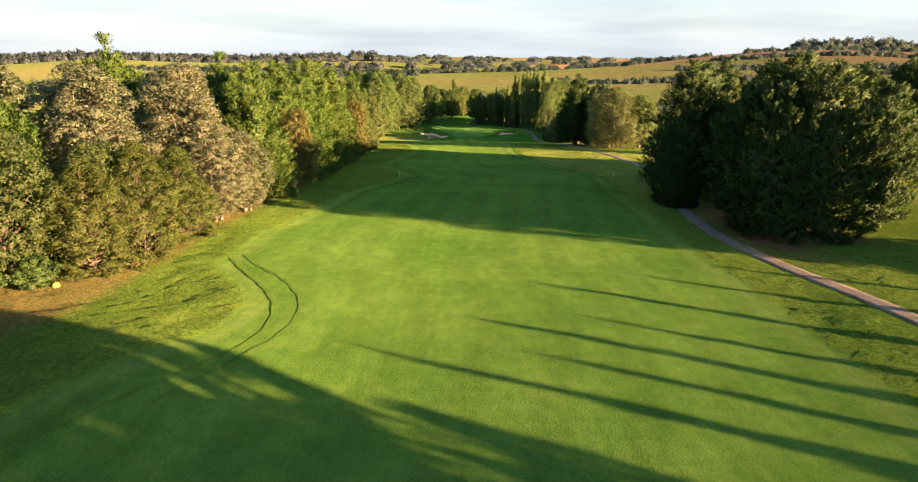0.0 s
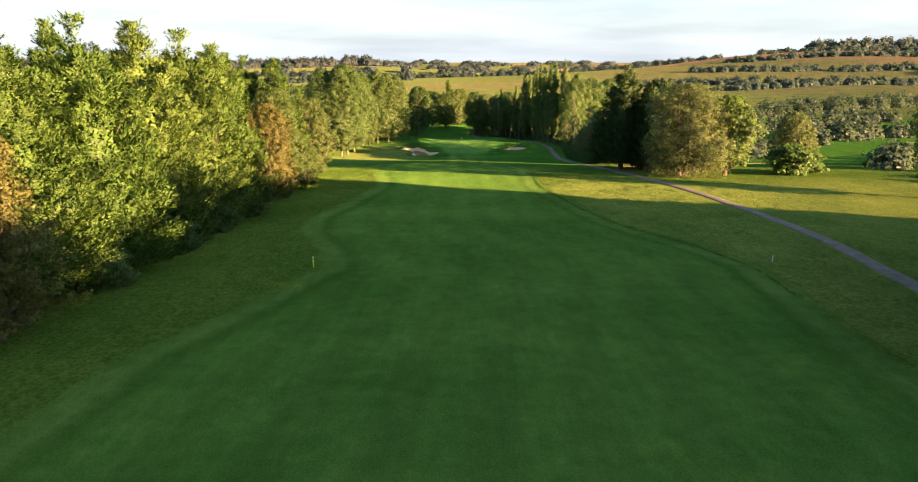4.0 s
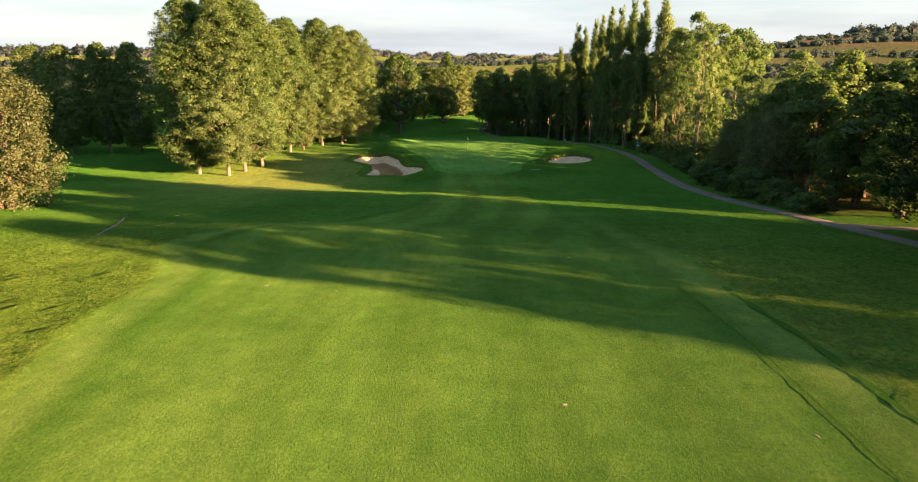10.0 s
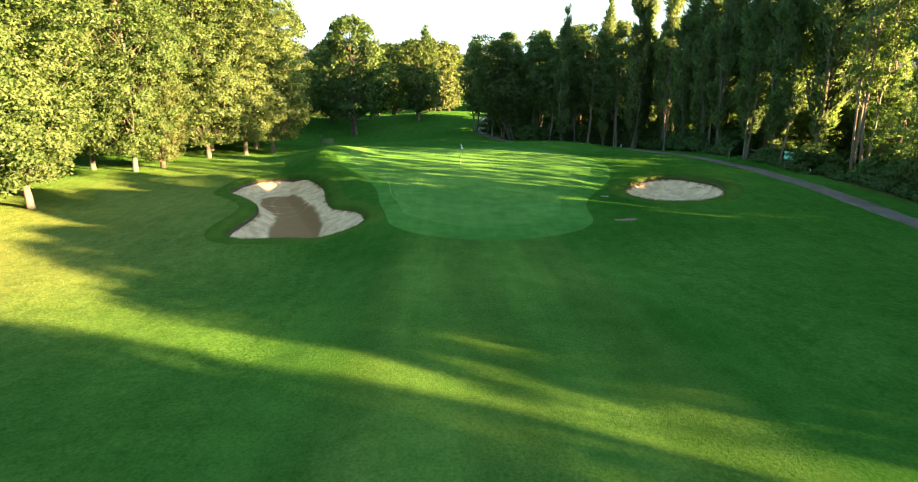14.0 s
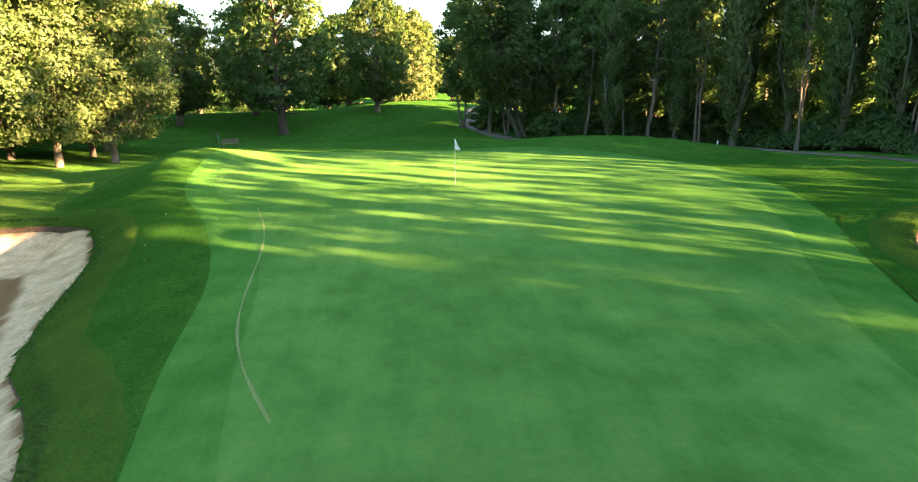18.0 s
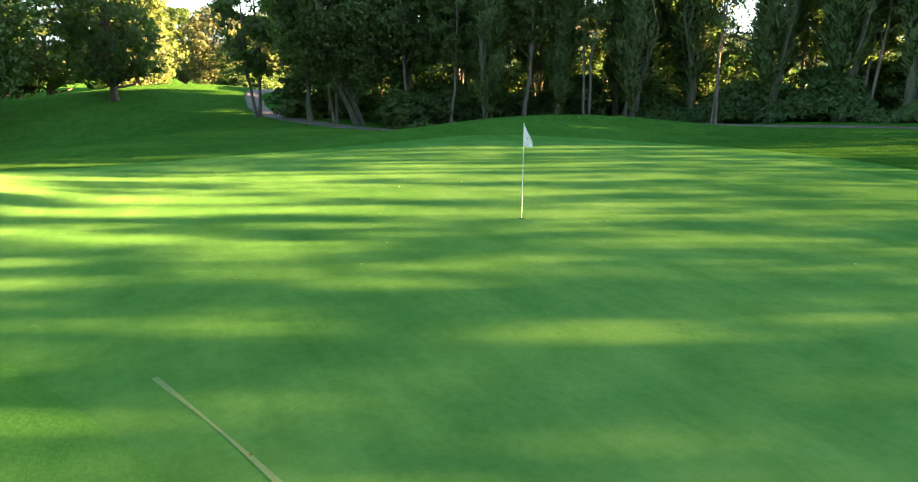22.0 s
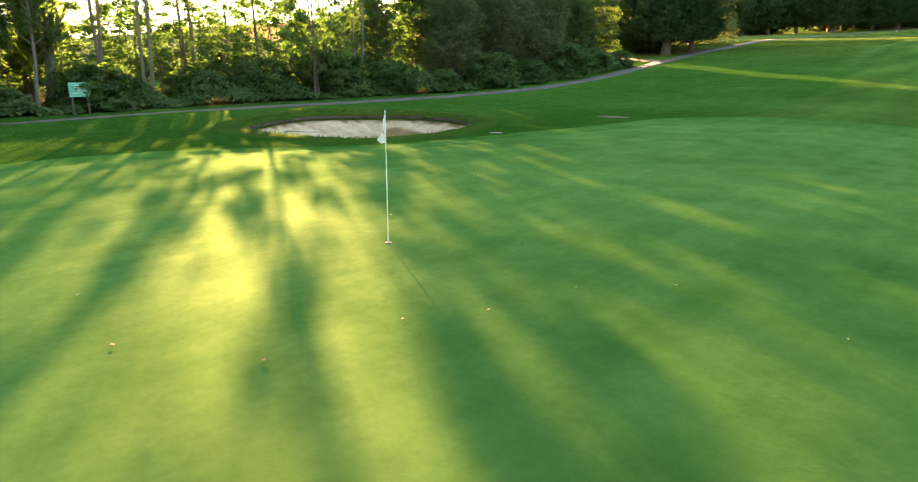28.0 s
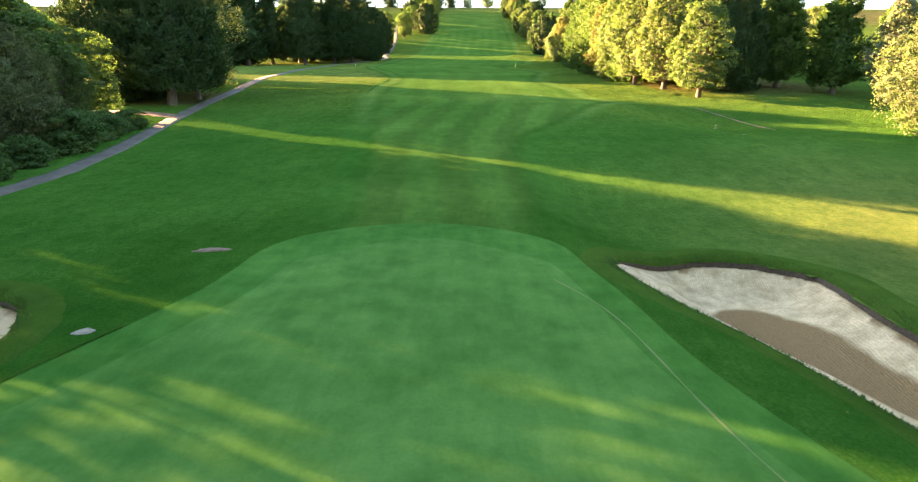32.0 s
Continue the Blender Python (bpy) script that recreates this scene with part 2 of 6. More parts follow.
L_SILVER = leaf_material("silver_leaf", (0.064, 0.090, 0.046), (0.180, 0.208, 0.128), glow=0.42)
L_POPLAR = leaf_material("poplar_leaf", (0.055, 0.100, 0.031), (0.142, 0.206, 0.074), glow=0.5)
L_LOMBARDY = leaf_material("lombardy_leaf", (0.050, 0.098, 0.032), (0.142, 0.200, 0.070), glow=0.5)
L_WILLOW = leaf_material("willow_leaf", (0.062, 0.082, 0.034), (0.155, 0.176, 0.086), glow=0.5)
L_SHRUB = leaf_material("shrub_leaf", (0.032, 0.074, 0.022), (0.105, 0.168, 0.050), glow=0.4)
L_BLADE = leaf_material("grass_blade", (0.048, 0.095, 0.019), (0.090, 0.145, 0.034), glow=0.45)
# far leaves are paled and blued, so distance haze sits in their colour
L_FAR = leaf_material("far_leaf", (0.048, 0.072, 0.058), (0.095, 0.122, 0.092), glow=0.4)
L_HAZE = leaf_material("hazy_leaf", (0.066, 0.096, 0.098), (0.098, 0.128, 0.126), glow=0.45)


def sand_material():
    m, n, l, b = shader("bunker_sand")
    pos = n.new("ShaderNodeNewGeometry").outputs["Position"]
    # damp holds the wet hollows and also the dark band along the rim
    a = n.new("ShaderNodeAttribute")
    a.attribute_name = "damp"
    big = noise_node(n, l, 1.3, 8.0, pos, 0.68)
    fine = noise_node(n, l, 14.0, 6.0, pos, 0.7)
    dry = ramp(n, l, fine.outputs["Fac"], [(0.3, (0.50, 0.375, 0.225)), (0.7, (0.74, 0.575, 0.375))]).outputs["Color"]
    dry = mix(n, l, dry, ramp(n, l, big.outputs["Fac"], [(0.35, (0.66, 0.63, 0.58)), (0.62, (1.06, 1.05, 1.04))]).outputs["Color"], 1.0, "MULTIPLY")
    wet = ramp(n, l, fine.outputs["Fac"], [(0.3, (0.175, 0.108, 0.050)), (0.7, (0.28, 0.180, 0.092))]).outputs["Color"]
    s = n.new("ShaderNodeMath")
    s.operation = "MULTIPLY_ADD"
    l.new(big.outputs["Fac"], s.inputs[0])
    s.inputs[1].default_value = 0.62
    l.new(a.outputs["Fac"], s.inputs[2])
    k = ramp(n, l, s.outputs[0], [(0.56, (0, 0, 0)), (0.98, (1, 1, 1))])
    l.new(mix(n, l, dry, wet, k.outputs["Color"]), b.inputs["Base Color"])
    b.inputs["Roughness"].default_value = 0.95
    b.inputs["Specular IOR Level"].default_value = 0.02
    rake = n.new("ShaderNodeTexWave")
    rake.inputs["Scale"].default_value, rake.inputs["Distortion"].default_value = 3.0, 6.0
    l.new(pos, rake.inputs["Vector"])
    h = n.new("ShaderNodeMath")
    h.operation = "ADD"
    l.new(rake.outputs["Fac"], h.inputs[0])
    l.new(fine.outputs["Fac"], h.inputs[1])
    bump(n, l, h.outputs[0], 0.5, 0.05, b)
    return m


def gravel_material():
    m, n, l, b = shader("gravel_path")
    pos = n.new("ShaderNodeNewGeometry").outputs["Position"]
    big = noise_node(n, l, 0.6, 6.0, pos, 0.65)
    fine = noise_node(n, l, 22.0, 6.0, pos, 0.75)
    c1 = ramp(n, l, fine.outputs["Fac"], [(0.3, (0.056, 0.048, 0.041)), (0.7, (0.155, 0.134, 0.114))]).outputs["Color"]
    c = mix(n, l, c1, ramp(n, l, big.outputs["Fac"], [(0.35, (0.65, 0.62, 0.55)), (0.65, (1.15, 1.12, 1.12))]).outputs["Color"], 1.0, "MULTIPLY")
    l.new(c, b.inputs["Base Color"])
    b.inputs["Roughness"].default_value = 0.92
    bump(n, l, fine.outputs["Fac"], 0.7, 0.03, b)
    return m


M_SAND = sand_material()
M_PATH = gravel_material()
M_EARTH = plain("bunker_earth", (0.060, 0.042, 0.028), 0.95, 0.4, 9.0, relief=0.03)
M_SOIL = plain("bare_soil", (0.16, 0.10, 0.065), 0.95, 0.35, 3.0, relief=0.05)

# ---- building helpers ----
def mesh_object(name, verts, faces, material, parent=None, smooth=False):
    me = bpy.data.meshes.new(name)
    me.from_pydata(np.asarray(verts).tolist() if isinstance(verts, np.ndarray) else verts, [], faces)
    me.materials.append(material)
    if smooth:
        me.polygons.foreach_set("use_smooth", [True] * len(me.polygons))
    me.update()
    ob = new(name, me)
    ob.parent = parent
    return ob


def part(name, bm, material, parent, label=""):
    me = bpy.data.meshes.new(name)
    bm.to_mesh(me)
    bm.free()
    me.materials.append(material)
    ob = new(name, me)
    ob.parent = parent
    return tagged(ob, label) if label else ob


def empty(name, x, y, z, turn=0.0):
    e = new(name)
    e.empty_display_size = 0.2
    e.matrix_basis = pose(x, y, z, 0, 0, turn)
    return e


def tri_mesh(name, verts, material, parent, normals=None):
    """Loose triangles in one mesh; the normals given shade each leaf as part of its cluster."""
    n = len(verts) // 3
    verts = np.array(verts, dtype=np.float32)
    if normals is not None:
        t = verts.reshape(-1, 3, 3)
        face = np.cross(t[:, 1] - t[:, 0], t[:, 2] - t[:, 0])
        back = np.einsum("ij,ij->i", face, normals) < 0
        t[back] = t[back][:, [0, 2, 1]]
        verts = t.reshape(-1, 3)
    me = bpy.data.meshes.new(name)
    me.vertices.add(n * 3)
    me.vertices.foreach_set("co", np.ascontiguousarray(verts).ravel())
    me.loops.add(n * 3)
    me.loops.foreach_set("vertex_index", np.arange(n * 3))
    me.polygons.add(n)
    me.polygons.foreach_set("loop_start", np.arange(0, n * 3, 3))
    if normals is not None:
        me.polygons.foreach_set("use_smooth", np.ones(n, bool))
    me.update(calc_edges=True)
    if normals is not None:
        me.normals_split_custom_set_from_vertices(np.repeat(normals, 3, 0).astype(np.float32).tolist())
    me.materials.append(material)
    ob = new(name, me)
    ob.parent = parent
    return ob


def unit(v):
    return v / (np.linalg.norm(v, axis=-1, keepdims=True) + 1e-9)


def smoothstep(a, b, v):
    t = np.clip((v - a) / (b - a), 0, 1)
    return t * t * (3 - 2 * t)


# ---- the lie of the land ----
PROFILE = [(-3000, 38), (-500, 42), (-300, 45.5), (-262, 46), (-200, 35), (-140, 24.5), (-80, 13), (-40, 5.8), (-20, 2.6), (0, 0.3), (30, -1.4),
           (60, -2.9), (90, -4.7), (125, -7.0), (150, -8.6), (175, -9.8), (190, -10.6), (210, -12.4), (230, -14.4), (245, -15.7),
           (258, -16.3), (275, -16.5), (300, -16.6), (312, -17.3), (330, -18.2), (360, -19.2), (420, -20.5), (600, -22), (1800, -22),
           (2600, -14), (4000, 2), (9000, 2)]
PY, PZ = [p[0] for p in PROFILE], [p[1] for p in PROFILE]


def bell(x, y, cx, cy, sx, sy, turn=0.0):
    c, s = math.cos(radians(turn)), math.sin(radians(turn))
    u, v = (x - cx) * c + (y - cy) * s, -(x - cx) * s + (y - cy) * c
    return np.exp(-(u / sx) ** 2 - (v / sy) ** 2)


def lobes(points, count=96):
    """A closed smooth outline through a few corner points."""
    p = np.array(points, float)
    n = len(p)
    out = []
    for i in range(n):
        a, b, c, d = p[i - 1], p[i], p[(i + 1) % n], p[(i + 2) % n]
        for k in range(count // n + 1):
            t = k / (count // n + 1)
            out.append(0.5 * (2 * b + (c - a) * t + (2 * a - 5 * b + 4 * c - d) * t * t + (3 * b - a - 3 * c + d) * t ** 3))
    return np.array(out)


def inside_distance(x, y, outline):
    """Signed distance to an outline, positive inside."""
    x, y = np.asarray(x, float), np.asarray(y, float)
    d2 = np.full(x.shape, 1e9)
    inside = np.zeros(x.shape, bool)
    n = len(outline)
    for i in range(n):
        ax, ay = outline[i]
        bx, by = outline[(i + 1) % n]
        ex, ey = bx - ax, by - ay
        t = np.clip(((x - ax) * ex + (y - ay) * ey) / (ex * ex + ey * ey + 1e-12), 0, 1)
        d2 = np.minimum(d2, (x - ax - t * ex) ** 2 + (y - ay - t * ey) ** 2)
        cross = ((ay > y) != (by > y)) & (x < (bx - ax) * (y - ay) / (by - ay + 1e-12) + ax)
        inside ^= cross
    return np.where(inside, 1, -1) * np.sqrt(d2)


GREEN = lobes([(-11, 301), (-11.6, 294.5), (-10.2, 288.5), (-7.3, 282), (-5.4, 276), (-4.5, 270), (-3.2, 264.8), (-0.5, 261.6), (3, 260.4),
               (7, 261.6), (9.8, 265), (10.7, 270), (12.5, 275), (14.8, 280), (16.4, 286), (16.5, 291), (14, 297), (9, 301), (3, 302.5), (-4, 303.2)])
BUNKER_L = lobes([(-18.9, 280.3), (-19.0, 284.2), (-17.6, 286.2), (-15.5, 287.2), (-13.0, 285.6), (-11.3, 282.6), (-10.2, 279.6), (-9.5, 276.3), (-8.4, 272.9),
                  (-6.6, 270.3), (-5.5, 268.0), (-5.1, 265.8), (-6.5, 264.2), (-9.4, 263.3), (-12.3, 263.5), (-14.2, 265.3), (-13.9, 269.4), (-14.4, 273.2), (-16.3, 276.6)], 330)
BUNKER_R = lobes([(15.0, 274), (15.3, 277), (16.8, 279.8), (19.2, 281.5), (21.5, 281), (23, 278), (23, 275), (21.5, 272), (19, 270.6), (16.5, 271.2)], 240)


def land(x, y):
    """Height of the ground before the bunkers are dug."""
    x, y = np.asarray(x, float), np.asarray(y, float)
    z = np.interp(y, PY, PZ)
    for dy in (-6, -3, 3, 6):
        z = z + np.interp(y + dy, PY, PZ)
    z = z / 5
    near = smoothstep(235, 265, y) * (1 - smoothstep(300, 330, y))
    x_left = np.interp(y, [255, 262, 270, 282, 289, 301], [-1.5, -2.8, -4.3, -7.7, -11.2, -12.5])
    z = z - (1.3 - 0.55 * bell(x, y, -17.5, 271, 6, 10)) * smoothstep(-0.3, -5.5, x - x_left) * near + 0.12 * smoothstep(22, 32, x) * near + 0.42 * bell(x, y, 25.6, 279, 2.2, 13) * near - 0.45 * bell(x, y, 16, 277, 4, 7) * near
    z = z + 0.46 * bell(x, y, -9.5, 262.4, 4, 1.8) + 0.2 * bell(x, y, -15.5, 269, 2.5, 3.5)
    z = z - 1.6 * bell(x, y, -17, 334, 15, 14)
    z = z + 0.86 * bell(x, y, 12.5, 303.5, 8.5, 3.4, -8) + 0.16 * bell(x, y, 19, 299, 5, 2.6, -50) + 0.2 * bell(x, y, 22.5, 293, 5, 3.2, -60) + 0.85 * bell(x, y, -14, 298.5, 5, 4, 20) + 0.5 * bell(x, y, -21, 288, 6, 3)
    z = z - 0.95 * bell(x, y, 19, 315, 12, 7, -30) - 0.5 * bell(x, y, 29, 306, 8, 8)
    z = z + 2.6 * bell(x, y, 1, 356, 16, 13) + 1.2 * bell(x, y, -28, 355, 16, 10)
    z = z + 1.0 * bell(x, y, -22, 30, 9, 9) + 0.9 * bell(x, y, -8, 214, 14, 5) + 0.5 * bell(x, y, 12, 206, 10, 4)
    z = z - 0.5 * bell(x, y, -26, 224, 6, 6)
    z = z + 0.12 * np.sin(x * 0.21 + y * 0.07) * np.sin(y * 0.13 - x * 0.05) * smoothstep(230, 180, y)
    # ridges far off
    far = smoothstep(450, 900, np.hypot(x, y))
    z = z + far * (52 * bell(x, y, 760, 1330, 420, 260, 20) + 22 * bell(x, y, 520, 1000, 500, 220, 10) + 22 * bell(x, y, -800, 1500, 560, 260, -25)
                   + 26 * bell(x, y, -300, 1700, 300, 150, -10) + 12 * bell(x, y, 1700, 1300, 700, 400))
    z = z + 12 * far * bell(x, y, 260, 620, 200, 120)
    z = z + (2.5 * np.sin(x / 170) * np.cos(y / 230) + 1.5 * np.sin(x / 61 + y / 97)) * smoothstep(350, 800, np.hypot(x, y))
    return z


def lip_height(x, y):
    """1 where a bunker's lip stands proud, little on the side that runs out to the green."""
    axis_x = np.interp(y, [263, 268, 275, 282, 288], [-8, -8.5, -11, -14, -14])
    return 1 - 0.85 * smoothstep(-0.8, 0.8, x - axis_x) * smoothstep(263.5, 265.5, y) * (x < 0)


def ground(x, y):
    z = land(x, y)
    for outline in (BUNKER_L, BUNKER_R):
        (x0, y0), (x1, y1) = outline.min(0) - 2, outline.max(0) + 2
        near = (x > x0) & (x < x1) & (y > y0) & (y < y1)
        if np.any(near):
            d = inside_distance(x[near], y[near], outline)
            z = np.array(z)
            z[near] += 0.16 * np.exp(-((d + 0.9) / 0.7) ** 2) * (d < 0.3) * lip_height(x[near], y[near])
    return z


def gz(x, y):
    return float(land(np.array([x]), np.array([y]))[0])


def axis(dense_from, dense_to, step, out_from, out_to):
    a = list(np.arange(dense_from, dense_to + 1e-6, step))
    v, s = dense_from, step
    low = []
    while v > out_from:
        s *= 1.13
        v -= s
        low.append(v)
    v, s = a[-1], step
    high = []
    while v < out_to:
        s *= 1.09
        v += s
        high.append(v)
    return np.array(low[::-1] + a + high)


def fairway_edges(y):
    right = np.interp(y, [-60, 0, 60, 100, 120, 130, 142, 155, 170, 182, 190, 210, 236, 252, 262], [18, 20, 21, 23, 24.5, 22.5, 17.8, 15, 12.6, 12.5, 12.8, 12.4, 9, 8, 6.5])
    left = np.interp(y, [-60, 15, 25, 34, 38, 44, 49, 55, 70, 100, 120, 129, 137, 145, 155, 175, 181, 192, 203, 210, 220, 231, 240, 252, 262],
                     [-22, -20, -18.5, -15, -13.2, -13.4, -16, -19.5, -19, -15, -8.5, -10.4, -14, -15, -13.4, -10.1, -10.7, -13, -14, -17, -10, -4.3, -2.6, -2.7, -2])
    return left, right


PATH_LINE = [(44, -140), (42, -100), (38, -60), (36, -20), (35, 10), (33, 30), (31.3, 45), (29.3, 54), (28.4, 66), (29.5, 80), (31.5, 91), (36, 108),
             (40, 130), (40.6, 152), (39.5, 164), (37.6, 176), (36.2, 187), (34.6, 198), (33.6, 212), (32.4, 224), (30.6, 237), (29.6, 248),
             (30, 263), (30.6, 275), (29.6, 285), (26.6, 293), (23.5, 299.5), (21, 306.5), (17.5, 313), (12.6, 316.5), (9.3, 319.8), (7.8, 324.7), (6.9, 332.7), (6.6, 340), (8, 349), (14, 357), (24, 364)]


def build_ground():
    xs, ys = axis(-48, 48, 0.6, -4600, 4600), axis(-12, 345, 0.6, -2600, 4800)
    X, Y = np.meshgrid(xs, ys)
    Z = ground(X, Y)
    # tussocks: lumpy in the rough, faint on the fairway, none by the green and the path
    bumps = np.random.default_rng(9)
    lump = bumps.normal(0, 1, X.shape)
    slow = np.repeat(np.repeat(bumps.normal(0, 1, (X.shape[0] // 4 + 1, X.shape[1] // 4 + 1)), 4, 0), 4, 1)[:X.shape[0], :X.shape[1]]
    for _ in range(3):
        slow[1:-1] = (slow[:-2] + 2 * slow[1:-1] + slow[2:]) / 4
        slow[:, 1:-1] = (slow[:, :-2] + 2 * slow[:, 1:-1] + slow[:, 2:]) / 4
    fl, fr = fairway_edges(Y)
    mown = smoothstep(-3, -2, X - fl) * smoothstep(-3, -2, fr - X) * smoothstep(270, 255, Y)
    path_x = np.interp(Y, [p[1] for p in PATH_LINE], [p[0] for p in PATH_LINE])
    amp = (0.046 * (1 - mown) + 0.006 * mown) * (1 - 0.55 * smoothstep(205, 225, Y)) * smoothstep(1.5, 3.0, np.abs(X - path_x)) * (np.abs(X) < 47) * (Y > -11) * (Y < 330) * smoothstep(316, 308, Y)
    amp = amp * smoothstep(15, 19, np.hypot((X - 3) * 0.95, (Y - 283) * 0.62)) * smoothstep(11, 14, np.hypot(X + 13, (Y - 276) * 0.85)) * smoothstep(7, 9, np.hypot(X - 19, Y - 276))
    Z = Z + amp * (lump + 1.2 * slow)
    nx, ny = len(xs), len(ys)
    verts = np.stack([X.ravel(), Y.ravel(), Z.ravel()], 1)
    i = np.arange(nx * ny).reshape(ny, nx)
    quads = np.stack([i[:-1, :-1], i[:-1, 1:], i[1:, 1:], i[1:, :-1]], -1).reshape(-1, 4)
    open_here = np.zeros(len(verts), bool)
    for outline in (BUNKER_L, BUNKER_R):
        (x0, y0), (x1, y1) = outline.min(0) - 1, outline.max(0) + 1
        k = np.where((verts[:, 0] > x0) & (verts[:, 0] < x1) & (verts[:, 1] > y0) & (verts[:, 1] < y1))[0]
        open_here[k] = inside_distance(verts[k, 0], verts[k, 1], outline) > -0.45
    quads = quads[~open_here[quads].all(1)]
    me = bpy.data.meshes.new("ground")
    me.vertices.add(len(verts))
    me.vertices.foreach_set("co", verts.ravel())
    me.loops.add(quads.size)
    me.loops.foreach_set("vertex_index", quads.ravel())
    me.polygons.add(len(quads))
    me.polygons.foreach_set("loop_start", np.arange(0, quads.size, 4))
    me.polygons.foreach_set("use_smooth", np.ones(len(quads), bool))
    me.update(calc_edges=True)
    # turf zones
    fair, semi = np.array([0.059, 0.134, 0.024]), np.array([0.066, 0.140, 0.027])
    x, y = verts[:, 0], verts[:, 1]
    lush = smoothstep(195, 235, y)[:, None]        # the rough is drier up the hill, greener in the hollow
    col = np.array([0.064, 0.126, 0.022]) * (1 - lush) + np.array([0.038, 0.116, 0.018]) * lush
    wob = 0.25 * np.sin(y * 0.17) + 0.15 * np.sin(y * 0.41 + 1)
    left, right = fairway_edges(y)
    def blend(mask, c):
        nonlocal col
        col = col * (1 - mask[:, None]) + np.asarray(c) * mask[:, None]
    zone = smoothstep(-0.35, 0.35, x - left - wob) * smoothstep(-0.35, 0.35, right + wob - x) * smoothstep(-110, -100, y) * smoothstep(264, 262, y)
    blend(smoothstep(-2.9, -2.3, x - left - wob) * smoothstep(-2.9, -2.3, right + wob - x) * smoothstep(232, 205, y) * 0.8, semi)
    blend(zone, fair)
    # mower passes, light and dark by turns
    pass_ = np.sin((x - (left + right) / 2 + 0.6 * np.sin(y * 0.05)) * 2 * math.pi / 4.6)
    band = smoothstep(-0.5, 0.5, pass_) * 2 - 1
    col = col * (1 + (zone * band * (0.045 + 0.055 * smoothstep(195, 222, y)))[:, None])
    # darker wheel lines beside the cut
    line = np.exp(-((x - left - wob) / 0.75) ** 2) + 0.6 * np.exp(-((right + wob - x) / 0.5) ** 2)
    blend(np.clip(line, 0, 1) * (0.35 + 0.40 * smoothstep(60, 110, y)) * smoothstep(262, 258, y), (0.032, 0.090, 0.014))
    pale = np.exp(-((x - left - wob + 1.3) / 0.5) ** 2) + np.exp(-((right + wob - x + 1.3) / 0.5) ** 2)
    blend(np.clip(pale, 0, 1) * 0.4 * smoothstep(232, 215, y), (0.090, 0.158, 0.042))
    # leaf litter and bare soil under the tree rows
    litter = smoothstep(-26, -29, x) * smoothstep(-62, -50, x) * smoothstep(205, 185, y) * smoothstep(28, 42, y) + smoothstep(32, 35, x) * smoothstep(46, 42, x) * smoothstep(62, 66, y) * smoothstep(112, 106, y)
    litter = litter + smoothstep(33, 36, x) * smoothstep(214, 208, y) * smoothstep(196, 202, y) * smoothstep(52, 44, x) + smoothstep(33, 36, x) * smoothstep(224, 232, y) * smoothstep(330, 320, y) * smoothstep(60, 52, x)
    blend(np.clip(litter, 0, 1) * 0.6, (0.110, 0.075, 0.045))
    bare = bell(x, y, 33.0, 66, 3.2, 7) + bell(x, y, 34.0, 80, 3.5, 9)
    blend(np.clip(bare * 1.3, 0, 1) * 0.85, (0.095, 0.058, 0.038))
    blend(smoothstep(2.6, 4.0, x - right) * smoothstep(70, 110, y) * smoothstep(192, 172, y) * 0.9, (0.116, 0.182, 0.040))
    blend(np.clip(1.2 * bell(x, y, -27, 268, 14, 26), 0, 1) * 0.75, (0.118, 0.158, 0.046))      # dry grass under the poplars, paled further to put sunlight into the colour
    near_green = np.where((np.abs(x - 3) < 30) & (np.abs(y - 280) < 40))[0]
    reach = inside_distance(x[near_green], y[near_green], GREEN)
    lush_ring = np.zeros(len(x))
    xg, yg = x[near_green], y[near_green]
    lush_ring[near_green] = smoothstep(-9, -4, reach) * smoothstep(0.6, -0.1, reach) * (1 - smoothstep(262.5, 259.5, yg) * smoothstep(-3.5, -1, xg) * smoothstep(9.5, 7, xg)) * smoothstep(252, 258, yg) * smoothstep(300, 294, yg)
    blend(np.clip(lush_ring, 0, 1) * 0.8, (0.026, 0.088, 0.012))
    # far fields, plot by plot, their tones muted to stand for haze
    rng = np.random.default_rng(5)
    seeds = np.stack([rng.uniform(-3000, 3000, 150), rng.uniform(-500, 4000, 150)], 1)
    tones = np.array([(0.085, 0.128, 0.045), (0.072, 0.112, 0.040), (0.096, 0.120, 0.052), (0.165, 0.132, 0.088), (0.140, 0.125, 0.075), (0.078, 0.118, 0.045)])
    pick = rng.choice([0, 1, 2, 5], 150)
    brown = (seeds[:, 0] > 150) & (seeds[:, 0] < 1600) & (seeds[:, 1] > 500) & (rng.random(150) < 0.75)
    pick[brown] = rng.integers(3, 5, brown.sum())
    valley = (np.abs(seeds[:, 0] - 60) < 420) & (seeds[:, 1] < 1500)
    pick[valley] = rng.integers(0, 3, valley.sum())
    outer = np.where(np.hypot(x - 0, y - 150) > 330)[0]
    best = np.full(len(outer), 1e18)
    which = np.zeros(len(outer), int)
    for k, (sx, sy) in enumerate(seeds):
        d = np.abs(x[outer] - sx) + 1.6 * np.abs(y[outer] - sy)
        hit = d < best
        best[hit], which[hit] = d[hit], k
    f = smoothstep(330, 420, np.hypot(x[outer], y[outer] - 150))[:, None]
